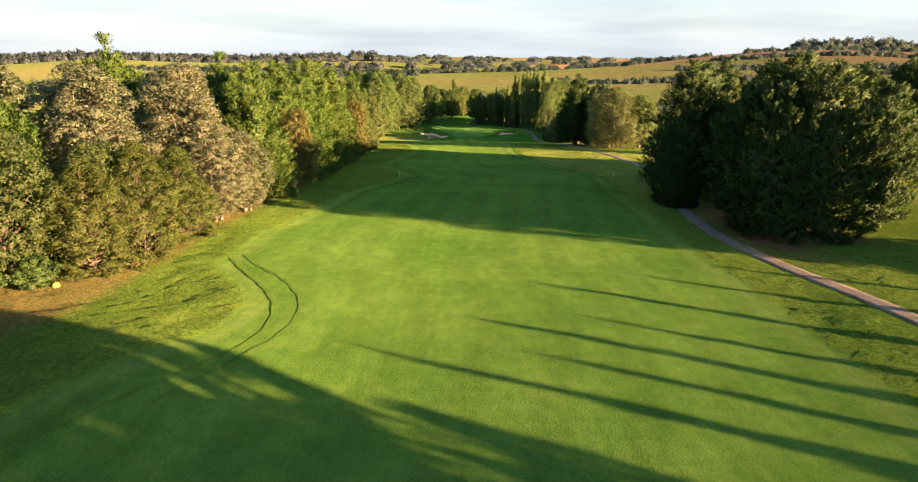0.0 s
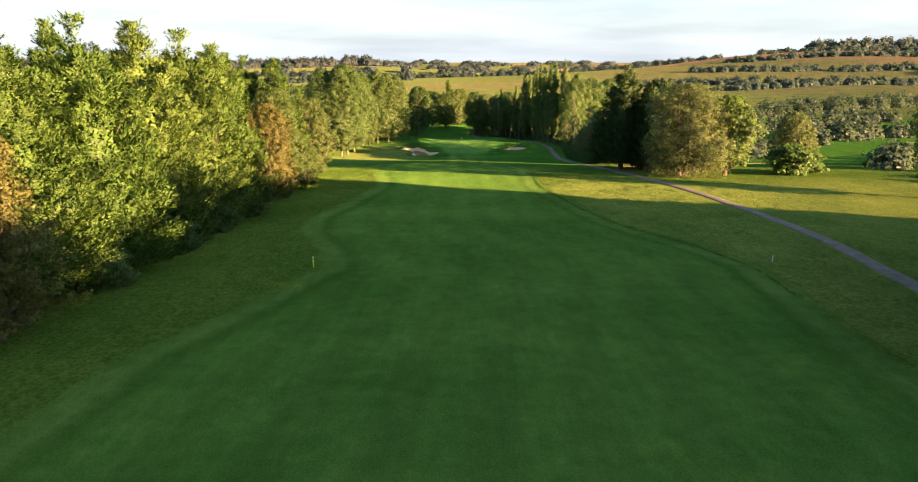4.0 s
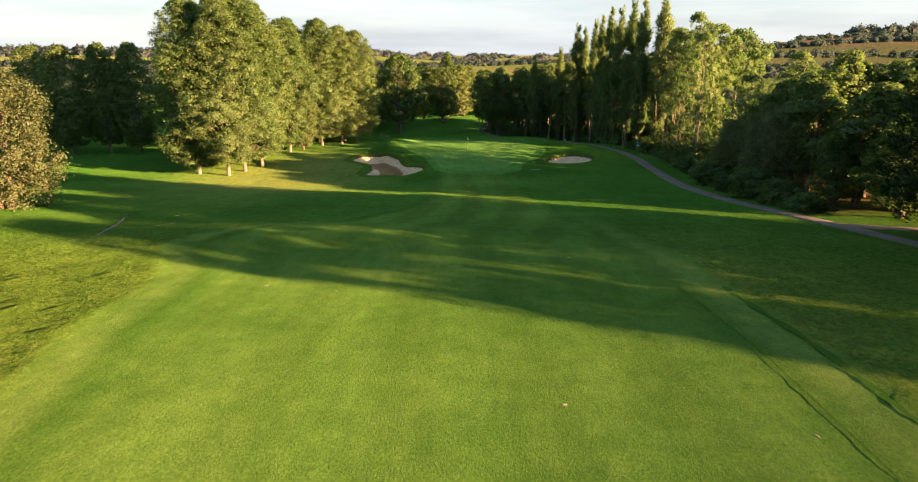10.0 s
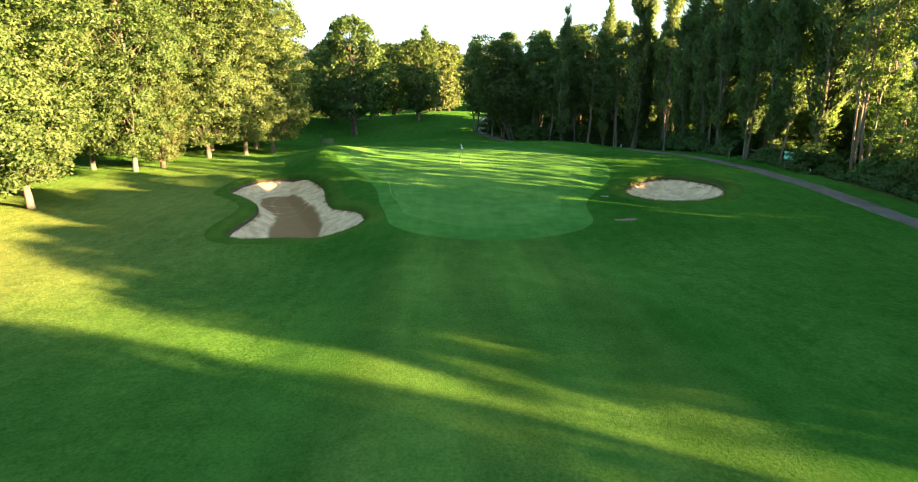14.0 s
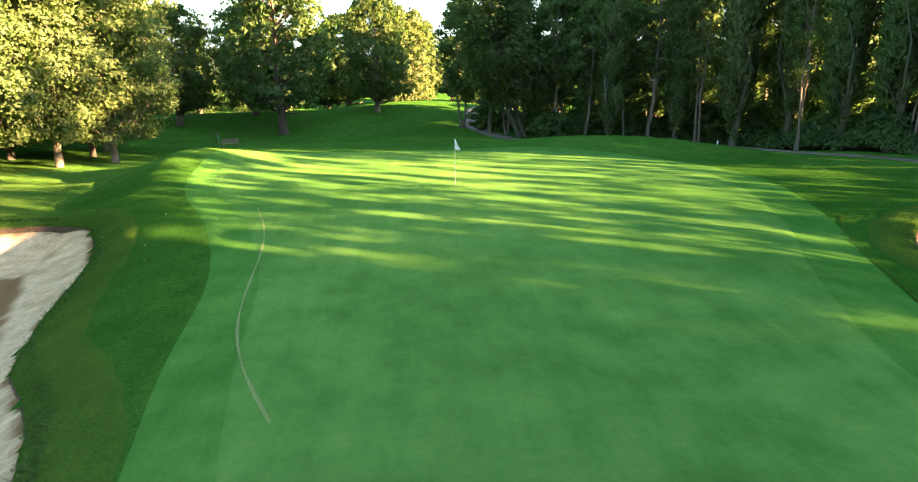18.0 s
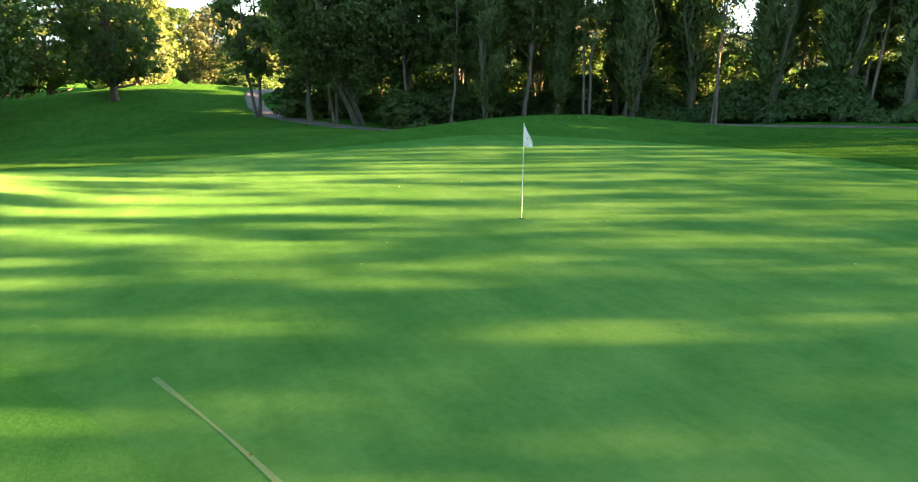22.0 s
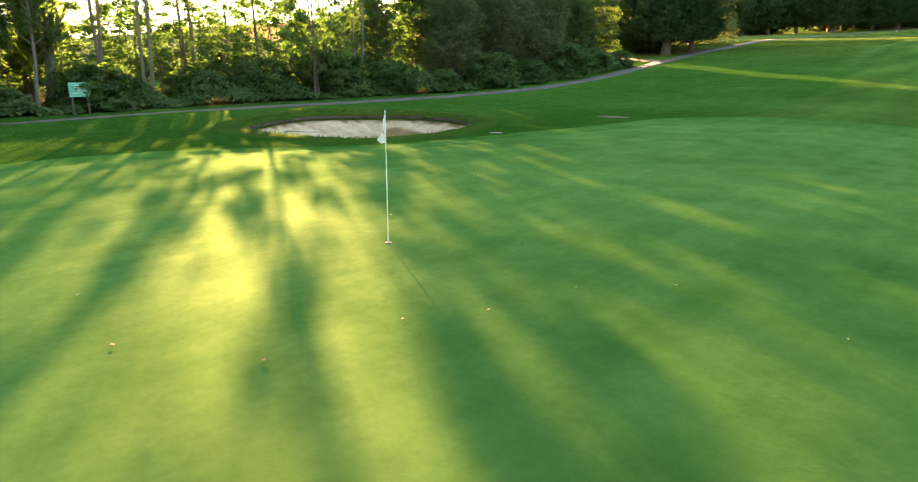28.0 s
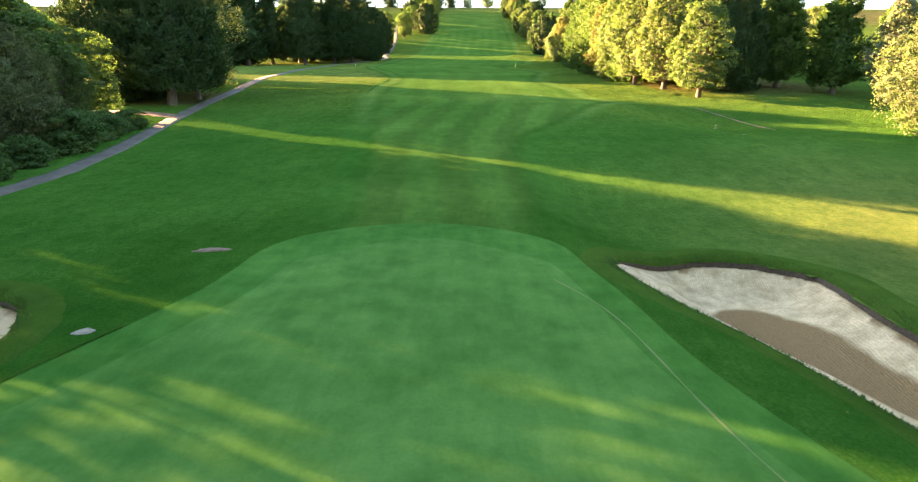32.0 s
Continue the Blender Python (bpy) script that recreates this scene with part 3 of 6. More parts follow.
    col[outer] = col[outer] * (1 - f) + tones[pick[which]] * np.where(x[outer] < 100, 0.70, 0.82)[:, None] * f
    at = me.attributes.new("zone", "FLOAT_COLOR", "POINT")
    tall = (1 - smoothstep(-3.2, -2.2, x - left - wob) * smoothstep(-3.2, -2.2, right + wob - x) * smoothstep(266, 258, y)) * (0.45 + 0.55 * smoothstep(235, 200, y))
    tall[near_green] *= 1 - smoothstep(-3.5, -1.5, reach)
    at.data.foreach_set("color", np.column_stack([col, tall]).ravel())
    me.materials.append(M_GROUND)
    ob = new("ground", me)
    return tagged(ob, "mown golf fairway and rough with fields rolling to the horizon", "ground", kind="structure")


build_ground()


def sheet(name, outline, lift, material, rings=14, label="", edge=-1.5):
    """A turf sheet that follows the land inside an outline."""
    c = outline.mean(0)
    n = len(outline)
    verts, faces = [(c[0], c[1], float(land(c[:1], c[1:])[0]) + lift)], []
    for r in range(1, rings + 1):
        p = c + (outline - c) * r / rings
        z = land(p[:, 0], p[:, 1]) + lift * (1 if r < rings else edge)
        verts += [(a, b, h) for (a, b), h in zip(p, z)]
    for i in range(n):
        faces.append((0, 1 + i, 1 + (i + 1) % n))
    for r in range(rings - 1):
        for i in range(n):
            j = (i + 1) % n
            faces.append((1 + r * n + i, 1 + (r + 1) * n + i, 1 + (r + 1) * n + j, 1 + r * n + j))
    ob = mesh_object(name, verts, faces, material, smooth=True)
    return tagged(ob, label, kind="structure")


_t = np.roll(GREEN, -1, 0) - np.roll(GREEN, 1, 0)
_n = np.stack([_t[:, 1], -_t[:, 0]], 1) / np.linalg.norm(_t, axis=1, keepdims=True)
_sign = 1 if np.mean(inside_distance((GREEN + _n)[:, 0], (GREEN + _n)[:, 1], GREEN)) < 0 else -1
_front = smoothstep(267, 262.5, GREEN[:, 1])
COLLAR = GREEN + _n * _sign * (0.08 + 0.75 * _front)[:, None]
CUT = GREEN - _n * _sign * (1.3 + 0.6 * smoothstep(2, 9, GREEN[:, 0]) * smoothstep(298, 288, GREEN[:, 1]) + 1.0 * _front)[:, None]
sheet("green_collar", COLLAR, 0.025, M_COLLAR, 40, "short mown collar ringing the putting green")
sheet("putting_green", CUT, 0.045, M_GREEN, 44, "smooth closely mown putting green with faint mowing marks", 0.4)


def wave(x, y):
    return 0.30 * np.sin(x * 1.7 + 1.3 * np.sin(y * 0.8)) + 0.22 * np.sin(y * 2.3 + x) + 0.12 * np.sin(x * 5.3 - y * 3.1)


def bunker(name, outline, depth, label, damp):
    """A sand bunker; damp lists the wet hollows in its floor as x, y and reach."""
    thing = empty(name, outline[:, 0].mean(), outline[:, 1].mean(), gz(*outline.mean(0)))
    base = np.array(thing.matrix_basis.translation)
    t = np.roll(outline, -1, 0) - np.roll(outline, 1, 0)
    nrm = np.stack([t[:, 1], -t[:, 0]], 1) / np.linalg.norm(t, axis=1, keepdims=True)
    if np.mean(inside_distance((outline + nrm * .5)[:, 0], (outline + nrm * .5)[:, 1], outline)) < 0:
        nrm = -nrm
    n = len(outline)
    rng = np.random.default_rng(n + int(base[0]))
    rag = np.convolve(np.r_[rng.normal(0, 0.05, n), np.zeros(4)], np.ones(5) / 5, "same")[:n]
    # sand: flashed up under the lip, flat in the middle
    (x0, y0), (x1, y1) = outline.min(0) - 0.4, outline.max(0) + 0.4
    gx, gy = np.meshgrid(np.arange(x0, x1, 0.17), np.arange(y0, y1, 0.17))
    d = inside_distance(gx.ravel(), gy.ravel(), outline)
    x, y = gx.ravel(), gy.ravel()
    floor = land(outline[:, 0], outline[:, 1]).min() - depth
    flash = land(x, y) + (0.12 + 0.88 * lip_height(x, y)) * np.interp(d, [-0.4, 0.0, 0.25, 0.75, 1.25, 1.75, 2.3, 3.5], [-0.14, -0.20, -0.30, -0.52, -0.72, -0.86, -0.95, -1.02])
    z = floor + np.log1p(np.exp((flash - floor) / 0.12)) * 0.12
    z = z + (0.012 * np.sin(x * 5.1 + 2 * np.sin(y * 1.3)) * np.sin(y * 4.3) + 0.03 * np.sin(x * 1.1) * np.sin(y * 0.9)) * smoothstep(0.2, 1.2, d)
    verts = np.column_stack([x, y, z]) - base
    ids = np.arange(gx.size).reshape(gx.shape)
    quads = np.stack([ids[:-1, :-1], ids[:-1, 1:], ids[1:, 1:], ids[1:, :-1]], -1).reshape(-1, 4)
    quads = quads[(d[quads] > -0.36).all(1)]
    used = np.unique(quads)
    place = np.zeros(gx.size, int)
    place[used] = np.arange(len(used))
    faces = [tuple(q) for q in place[quads].tolist()]
    verts, d, x, y = verts[used], d[used], x[used], y[used]
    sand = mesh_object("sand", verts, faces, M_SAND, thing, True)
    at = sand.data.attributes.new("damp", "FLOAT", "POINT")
    core = np.zeros(len(x))
    k = np.linspace(0, len(damp) - 1, 9 * len(damp))
    for ax, ay, r in zip(*(np.interp(k, np.arange(len(damp)), np.array(damp)[:, j]) for j in (0, 1, 2))):
        core = np.maximum(core, smoothstep(r + 0.45, r - 0.35, np.hypot(x - ax, y - ay) + 0.28 * wave(0.5 * x, 0.5 * y) + 0.1 * wave(2 * x, 2 * y)))
    wet = smoothstep(0.5, 1.0, d + 0.5 * wave(x, y)) * core
    for k in range(4):                 # paler raked and trodden tracks across the damp floor
        a, o = rng.uniform(0, math.pi), rng.uniform(-1.2, 1.2)
        u = (x - damp[k % len(damp)][0]) * math.cos(a) + (y - damp[k % len(damp)][1]) * math.sin(a) - o - 0.5 * np.sin(y * 0.6 + k)
        wet = wet * (1 - 0.28 * np.exp(-(u / 0.2) ** 2))
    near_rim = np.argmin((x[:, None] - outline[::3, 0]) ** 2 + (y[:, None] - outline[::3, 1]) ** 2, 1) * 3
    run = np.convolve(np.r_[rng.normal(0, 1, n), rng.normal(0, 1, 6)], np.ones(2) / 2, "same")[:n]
    # darker runs at random, and an even dark band close inside the rim
    rim_dark = np.maximum(smoothstep(0.1, 0.7, run[near_rim]) * smoothstep(0.60, 0.15, d), 0.8 * smoothstep(0.30, 0.12, d))
    at.data.foreach_set("value", np.clip(np.maximum(0.82 * wet, 0.72 * rim_dark), 0, 1))
    tagged(sand, "raked pale sand, damp and brown in the middle")
    # rolled turf lip
    verts, faces = [], []
    prof = [(-1.6, -0.03), (-1.15, 0.17), (-0.7, 0.235), (-0.3, 0.23), (0.00, 0.17), (0.09, 0.06), (0.10, -0.10), (0.02, -0.42)]
    for off, h in prof:
        p = outline + nrm * (off + rag * 1.2)[:, None]
        up = lip_height(p[:, 0], p[:, 1])
        z = land(p[:, 0], p[:, 1]) + (h * up + 0.025 * (1 - up) if h > 0 else h) + rag * 0.6 * up
        verts.append(np.column_stack([p, z]))
    verts = np.concatenate(verts) - base
    for r in range(len(prof) - 1):
        for i in range(n):
            j = (i + 1) % n
            faces.append((r * n + i, r * n + j, (r + 1) * n + j, (r + 1) * n + i))
    lip = mesh_object("lip", verts, faces, M_LIP, thing, True)
    # dark eroded earth under the overhanging turf
    bite = np.convolve(np.r_[rng.normal(0, 1, n), np.zeros(3)], np.ones(3) / 3, "same")[:n]
    rows = []
    for off, h in ((0.075, 0.05), (0.12, -0.08), (0.14, -0.22)):
        q = outline + nrm * (off + rag * 1.2)[:, None]
        up = lip_height(q[:, 0], q[:, 1])
        deep = (h - (0.13 * np.abs(bite) if h < -0.2 else 0)) * (1.0 if base[0] < 0 else 0.45)
        rows.append(np.column_stack([q, land(q[:, 0], q[:, 1]) + np.where(h > 0, h * up - 0.02, deep * (0.25 + 0.75 * up))]))
    earth = [(r * n + i, r * n + (i + 1) % n, (r + 1) * n + (i + 1) % n, (r + 1) * n + i) for r in range(2) for i in range(n)]
    tagged(mesh_object("earth_edge", np.concatenate(rows) - base, earth, M_EARTH, thing, True), "dark eroded earth under the turf lip")
    tagged(lip, "rolled grass lip")
    # ragged blades that hang over the sand
    m = 14 * n
    k = rng.integers(0, n, m)
    off = rng.uniform(-0.40, 0.07, m)
    q = outline[k] + nrm[k] * off[:, None] + rng.normal(0, 0.05, (m, 2))
    foot = np.column_stack([q, land(q[:, 0], q[:, 1]) + np.where(off > 0.0, 0.10, 0.20) * np.maximum(lip_height(q[:, 0], q[:, 1]), 0.3)])
    hang = np.column_stack([nrm[k] * rng.uniform(0.2, 1.0, (m, 1)), rng.uniform(-0.5, 1.1, m)])
    tip = foot + unit(hang + rng.normal(0, 0.3, (m, 3))) * rng.uniform(0.06, 0.15, (m, 1))
    side = np.column_stack([-nrm[k][:, 1], nrm[k][:, 0], np.zeros(m)]) * rng.uniform(0.012, 0.03, (m, 1))
    tris = np.stack([tip, foot - side, foot + side], 1).reshape(-1, 3) - base
    fringe = tri_mesh("grass_fringe", tris, L_BLADE, thing, unit(rng.normal(0, 0.4, (m, 3)) + np.array([0, 0, 1.0])))
    tagged(fringe, "ragged grass blades overhanging the sand")
    return tagged(thing, label, "bunker", "greenside bunkers")


bunker("sand_bunker", BUNKER_L, 0.85, "kidney-shaped greenside bunker with pale sand, damp in the middle", [(-15.0, 281.6, 1.35), (-14.0, 279.4, 1.75), (-13.0, 277, 1.7), (-11.9, 274.6, 1.6), (-11.0, 272, 1.6), (-10.7, 269.6, 1.95), (-10.3, 268.0, 1.6)])
bunker("sand_bunker", BUNKER_R, 0.8, "round greenside bunker with pale raked sand", [(18.2, 273.3, 0.9), (19.4, 273.0, 1.0), (20.4, 272.9, 0.7)])


def ribbon(name, line, width, lift, material, label, edge_seed=3, kind="structure"):
    p = np.array(line, float)
    d = np.r_[0, np.cumsum(np.hypot(*np.diff(p, axis=0).T))]
    s = np.arange(0, d[-1], 0.8)
    # smooth the corners
    q = np.stack([np.interp(s, d, p[:, k]) for k in (0, 1)], 1)
    for _ in range(8):
        q[1:-1] = (q[:-2] + 2 * q[1:-1] + q[2:]) / 4
    t = np.gradient(q, axis=0)
    nrm = np.stack([-t[:, 1], t[:, 0]], 1) / np.linalg.norm(t, axis=1, keepdims=True)
    rng = np.random.default_rng(edge_seed)
    cols = []
    for k, u in enumerate((-1.12, -1, -0.5, 0, 0.5, 1, 1.12)):
        w = width / 2 * u + (rng.normal(0, 0.06, len(q)) if abs(u) >= 1 else 0)
        pp = q + nrm * np.asarray(w).reshape(-1, 1)
        z = land(pp[:, 0], pp[:, 1]) + (lift + 0.015 * (1 - abs(u)) if abs(u) <= 1 else -0.06)
        cols.append(np.column_stack([pp, z]))
    n = len(q)
    faces = [(k * n + i, k * n + i + 1, (k + 1) * n + i + 1, (k + 1) * n + i) for k in range(len(cols) - 1) for i in range(n - 1)]
    ob = mesh_object(name, np.concatenate(cols), faces, material, smooth=True)
    return tagged(ob, label, "path", kind=kind)


ribbon("cart_path", PATH_LINE, 1.6, 0.05, M_PATH, "worn grey gravel buggy path winding past the trees")
ribbon("side_path", [(32.2, 221), (36, 218.5), (42, 217), (52, 219), (66, 226), (90, 235)], 1.8, 0.045, M_SOIL, "worn earth path branching into the wood", 8)

# ---- trees ----
def leaves(rng, points, normals, size, stretch=1.5, tumble=0.42):
    """One pointed leaf triangle per point, lying roughly across its normal."""
    n = len(points)
    nrm = unit(normals + rng.normal(0, tumble, (n, 3)))
    a = unit(np.cross(nrm, rng.normal(0, 1, (n, 3))))
    b = np.cross(nrm, a)
    s = size * rng.uniform(0.6, 1.35, (n, 1))
    tip = points + a * s * stretch * 0.6
    l = points - a * s * stretch * 0.4 + b * s * 0.5
    r = points - a * s * stretch * 0.4 - b * s * 0.5
    return np.stack([tip, l, r], 1).reshape(-1, 3)


def tube(verts, faces, line, radii, sides=7):
    base = len(verts)
    line = np.array(line, float)
    for i, (p, r) in enumerate(zip(line, radii)):
        d = unit(line[min(i + 1, len(line) - 1)] - line[max(i - 1, 0)])
        u = unit(np.cross(d, (0.3, 1, 0.2)))
        v = np.cross(d, u)
        for k in range(sides):
            a = 2 * math.pi * k / sides
            verts.append(tuple(p + (u * math.cos(a) + v * math.sin(a)) * r))
    for i in range(len(line) - 1):
        for k in range(sides):
            j = (k + 1) % sides
            faces.append((base + i * sides + k, base + i * sides + j, base + (i + 1) * sides + j, base + (i + 1) * sides + k))
    faces.append(tuple(base + (len(line) - 1) * sides + k for k in range(sides)))


def limb_line(rng, a, b, bend=0.12, steps=5):
    a, b = np.array(a, float), np.array(b, float)
    length = np.linalg.norm(b - a)
    t = np.linspace(0, 1, steps)[:, None]
    w = rng.normal(0, bend * length, (1, 3)) * np.sin(t * math.pi)
    w2 = rng.normal(0, bend * 0.3 * length, (steps, 3)) * (t * (1 - t) * 3)
    return a + (b - a) * t + w + w2


def woody(rng, name, parent, h, r0, crown_from, ends, material, lean=(0, 0), stems=1, spread=0.0):
    """Trunk (or several stems) with limbs out to the ends given."""
    verts, faces = [], []
    trunks = []
    for s in range(stems):
        a = 2 * math.pi * s / max(stems, 1) + rng.uniform(0, 1)
        foot = (spread * 0.35 * math.cos(a), spread * 0.35 * math.sin(a), -0.25)
        top = (lean[0] + spread * math.cos(a), lean[1] + spread * math.sin(a), h * 0.9)
        line = limb_line(rng, foot, top, 0.025, 9)
        rr = r0 / math.sqrt(stems)
        radii = [rr * (1.35 if i == 0 else 1.0) * (1 - 0.9 * (i / 8) ** 0.9) + 0.015 for i in range(9)]
        tube(verts, faces, line, radii, 9)
        trunks.append((line, radii))
    for e in ends:
        e = np.array(e)
        line, radii = trunks[rng.integers(len(trunks))]
        hz = max(crown_from * h * 0.8, e[2] - rng.uniform(0.12, 0.3) * h)
        k = np.clip(hz / (h * 0.9) * 8, 0, 7.5)
        i = int(k)
        p = line[i] + (line[i + 1] - line[i]) * (k - i)
        r = radii[i] * 0.45
        tube(verts, faces, limb_line(rng, p, e, 0.07, 5), [r * 0.7, r * 0.55, r * 0.38, r * 0.22, 0.01], 5)
    ob = mesh_object(name, verts, faces, material, parent, True)
    return ob


def broad_crown(rng, h, radius, foot, shape, blobs, blob_r, count, size, lean=(0, 0), droop=0.0, hollow=0.25):
    """Leaf clusters set on a crown envelope: shape maps 0..1 up the crown to 0..1 of the radius."""
    zs = rng.uniform(0, 1, blobs * 3)
    keep = rng.random(len(zs)) < np.array([0.25 + shape(z) for z in zs])
    zs = zs[keep][:blobs]
    cent, rads = [], []
    sway = rng.uniform(0, 6)
    for i, z in enumerate(zs):
        a = i * 2.39996 + rng.uniform(-0.5, 0.5)
        lump = 1 + 0.20 * math.sin(a * 2 + z * 8 + sway) + 0.14 * math.sin(a * 3 - z * 15 + 2 * sway)
        rr = shape(z) * radius * lump * math.sqrt(rng.uniform(0.18, 1.0)) * 0.88
        br = blob_r * rng.uniform(0.65, 1.3)
        cent.append((lean[0] * z + rr * math.cos(a), lean[1] * z + rr * math.sin(a), foot + z * (h - foot - br * 0.6)))
        rads.append(br)
    cent, rads = np.array(cent), np.array(rads)
    w = rads ** 2
    which = rng.choice(len(cent), count, p=w / w.sum())
    d = unit(rng.normal(0, 1, (count, 3)))
    d[:, 2] = np.where(d[:, 2] < -0.35, -d[:, 2] * 0.6, d[:, 2])
    rad = rads[which, None] * rng.uniform(hollow, 1.0, (count, 1)) ** 0.35
    p = cent[which] + d * rad * np.array([1, 1, 0.8])
    loose = np.where(rng.random(count) < 0.14)[0]      # twigs between the clusters
    zl = rng.uniform(0.02, 0.97, len(loose))
    al = rng.uniform(0, 2 * math.pi, len(loose))
    rl = np.array([shape(v) for v in zl]) * radius * (0.92 + 0.20 * np.sin(al * 2 + zl * 8 + sway) + 0.14 * np.sin(al * 3 - zl * 15 + 2 * sway)) * rng.uniform(0.5, 1.0, len(loose)) ** 0.4
    p[loose] = np.column_stack([lean[0] * zl + rl * np.cos(al), lean[1] * zl + rl * np.sin(al), foot + zl * (h - foot)])
    if droop:
        k = rng.random(count) < 0.45
        p[k, 2] -= rng.uniform(0, droop, k.sum())
    axis_p = np.column_stack([np.zeros(count), np.zeros(count), np.full(count, foot + (h - foot) * 0.35)])
    nrm = unit(d * 0.8 + unit(p - axis_p) * 0.6 + np.array([0, 0, 0.25]))
    shade = unit(d * 0.9 + unit(p - axis_p) * 0.45 + np.array([0, 0, 0.15]) + rng.normal(0, 0.28, (count, 3)))
    return leaves(rng, p, nrm, size, 1.5, 0.85), shade, cent


def plumes(rng, root, d, ln, per, size, shade):
    """Flat feathery fans of scale leaves along upturned sprays."""
    n = len(root)
    t = rng.random((n, per)) ** 0.8
    side = unit(np.cross(d, np.array([0, 0, 1.0]) + rng.normal(0, 0.45, (n, 3))))
    hand = rng.choice([-1.0, 1.0], (n, per)) * rng.uniform(0.25, 1.0, (n, per))
    wide = ln[:, None] * 0.30 * np.sin(np.clip(1.08 - t, 0, 1) * 2.3)
    rise = ln[:, None] * 0.22 * t ** 2
    p = root[:, None, :] + d[:, None, :] * (t * ln[:, None])[..., None] + side[:, None, :] * (hand * wide)[..., None] + rng.normal(0, 0.04, (n, per, 3))
    p[..., 2] += rise
    ldir = unit(d[:, None, :] * 0.9 + side[:, None, :] * (hand * 0.75)[..., None] + np.array([0, 0, 0.25]) * t[..., None] + rng.normal(0, 0.22, (n, per, 3)))
    flat = np.cross(d, side)[:, None, :] + rng.normal(0, 0.55, (n, per, 3))
    p, ldir, flat = p.reshape(-1, 3), ldir.reshape(-1, 3), flat.reshape(-1, 3)
    b = unit(np.cross(flat, ldir))
    s = size * rng.uniform(0.6, 1.4, (len(p), 1))
    tris = np.stack([p + ldir * s * 1.7, p - ldir * s * 0.6 + b * s * 0.42, p - ldir * s * 0.6 - b * s * 0.42], 1).reshape(-1, 3)
    return tris, unit(np.repeat(shade, per, 0) + rng.normal(0, 0.25, (n * per, 3)))


def sprays(rng, h, radius, foot, shape, count, per, length, size, up=0.6, core=0.55):
    """Feathery conifer sprays that point out and up from the envelope."""
    # boughs first, then sprays gathered on each bough, so that dark gaps stay between them
    boughs = max(40, count // 11)
    zb = rng.random(boughs * 4)
    zb = zb[rng.random(boughs * 4) < np.array([0.12 + shape(v) for v in zb])][:boughs]
    ab = rng.uniform(0, 2 * math.pi, len(zb))
    reach = rng.uniform(0.74, 1.14, len(zb))
    k = rng.integers(0, len(zb), count)
    n = count
    du, dv = rng.normal(0, 1, n), rng.normal(0, 1, n)
    sb = np.array([shape(v) for v in zb])[k]
    half = 0.055 * h / 2
    z = np.clip(zb[k] + dv * half * 0.5 / (h - foot), 0, 1)
    a = ab[k] + du * half * 0.55 / (radius * np.maximum(sb, 0.12))
    sh = np.array([shape(v) for v in z])
    r = radius * sh * reach[k] * (1 - 0.07 * (du ** 2 + dv ** 2)) * rng.uniform(core, 1.0, n) ** 0.5
    r = np.maximum(r, 0)
    root = np.column_stack([r * np.cos(a), r * np.sin(a), foot + z * (h - foot)])
    out = np.column_stack([np.cos(a), np.sin(a), np.full(n, up)])
    d = unit(out + rng.normal(0, 0.22, (n, 3)))
    ln = length * rng.uniform(0.55, 1.25, n) * (0.55 + 0.45 * np.clip(sh * 1.5, 0, 1))
    root = root - d * (ln * 0.35)[:, None]
    # each bough shades as a rounded bank, lit on its outer and upper side
    bank = np.column_stack([np.cos(a), np.sin(a), np.full(n, 0.30)]) + 0.55 * np.column_stack([-np.sin(a) * du, np.cos(a) * du, dv]) * 0.6
    return plumes(rng, root, d, ln, per, size, unit(bank))


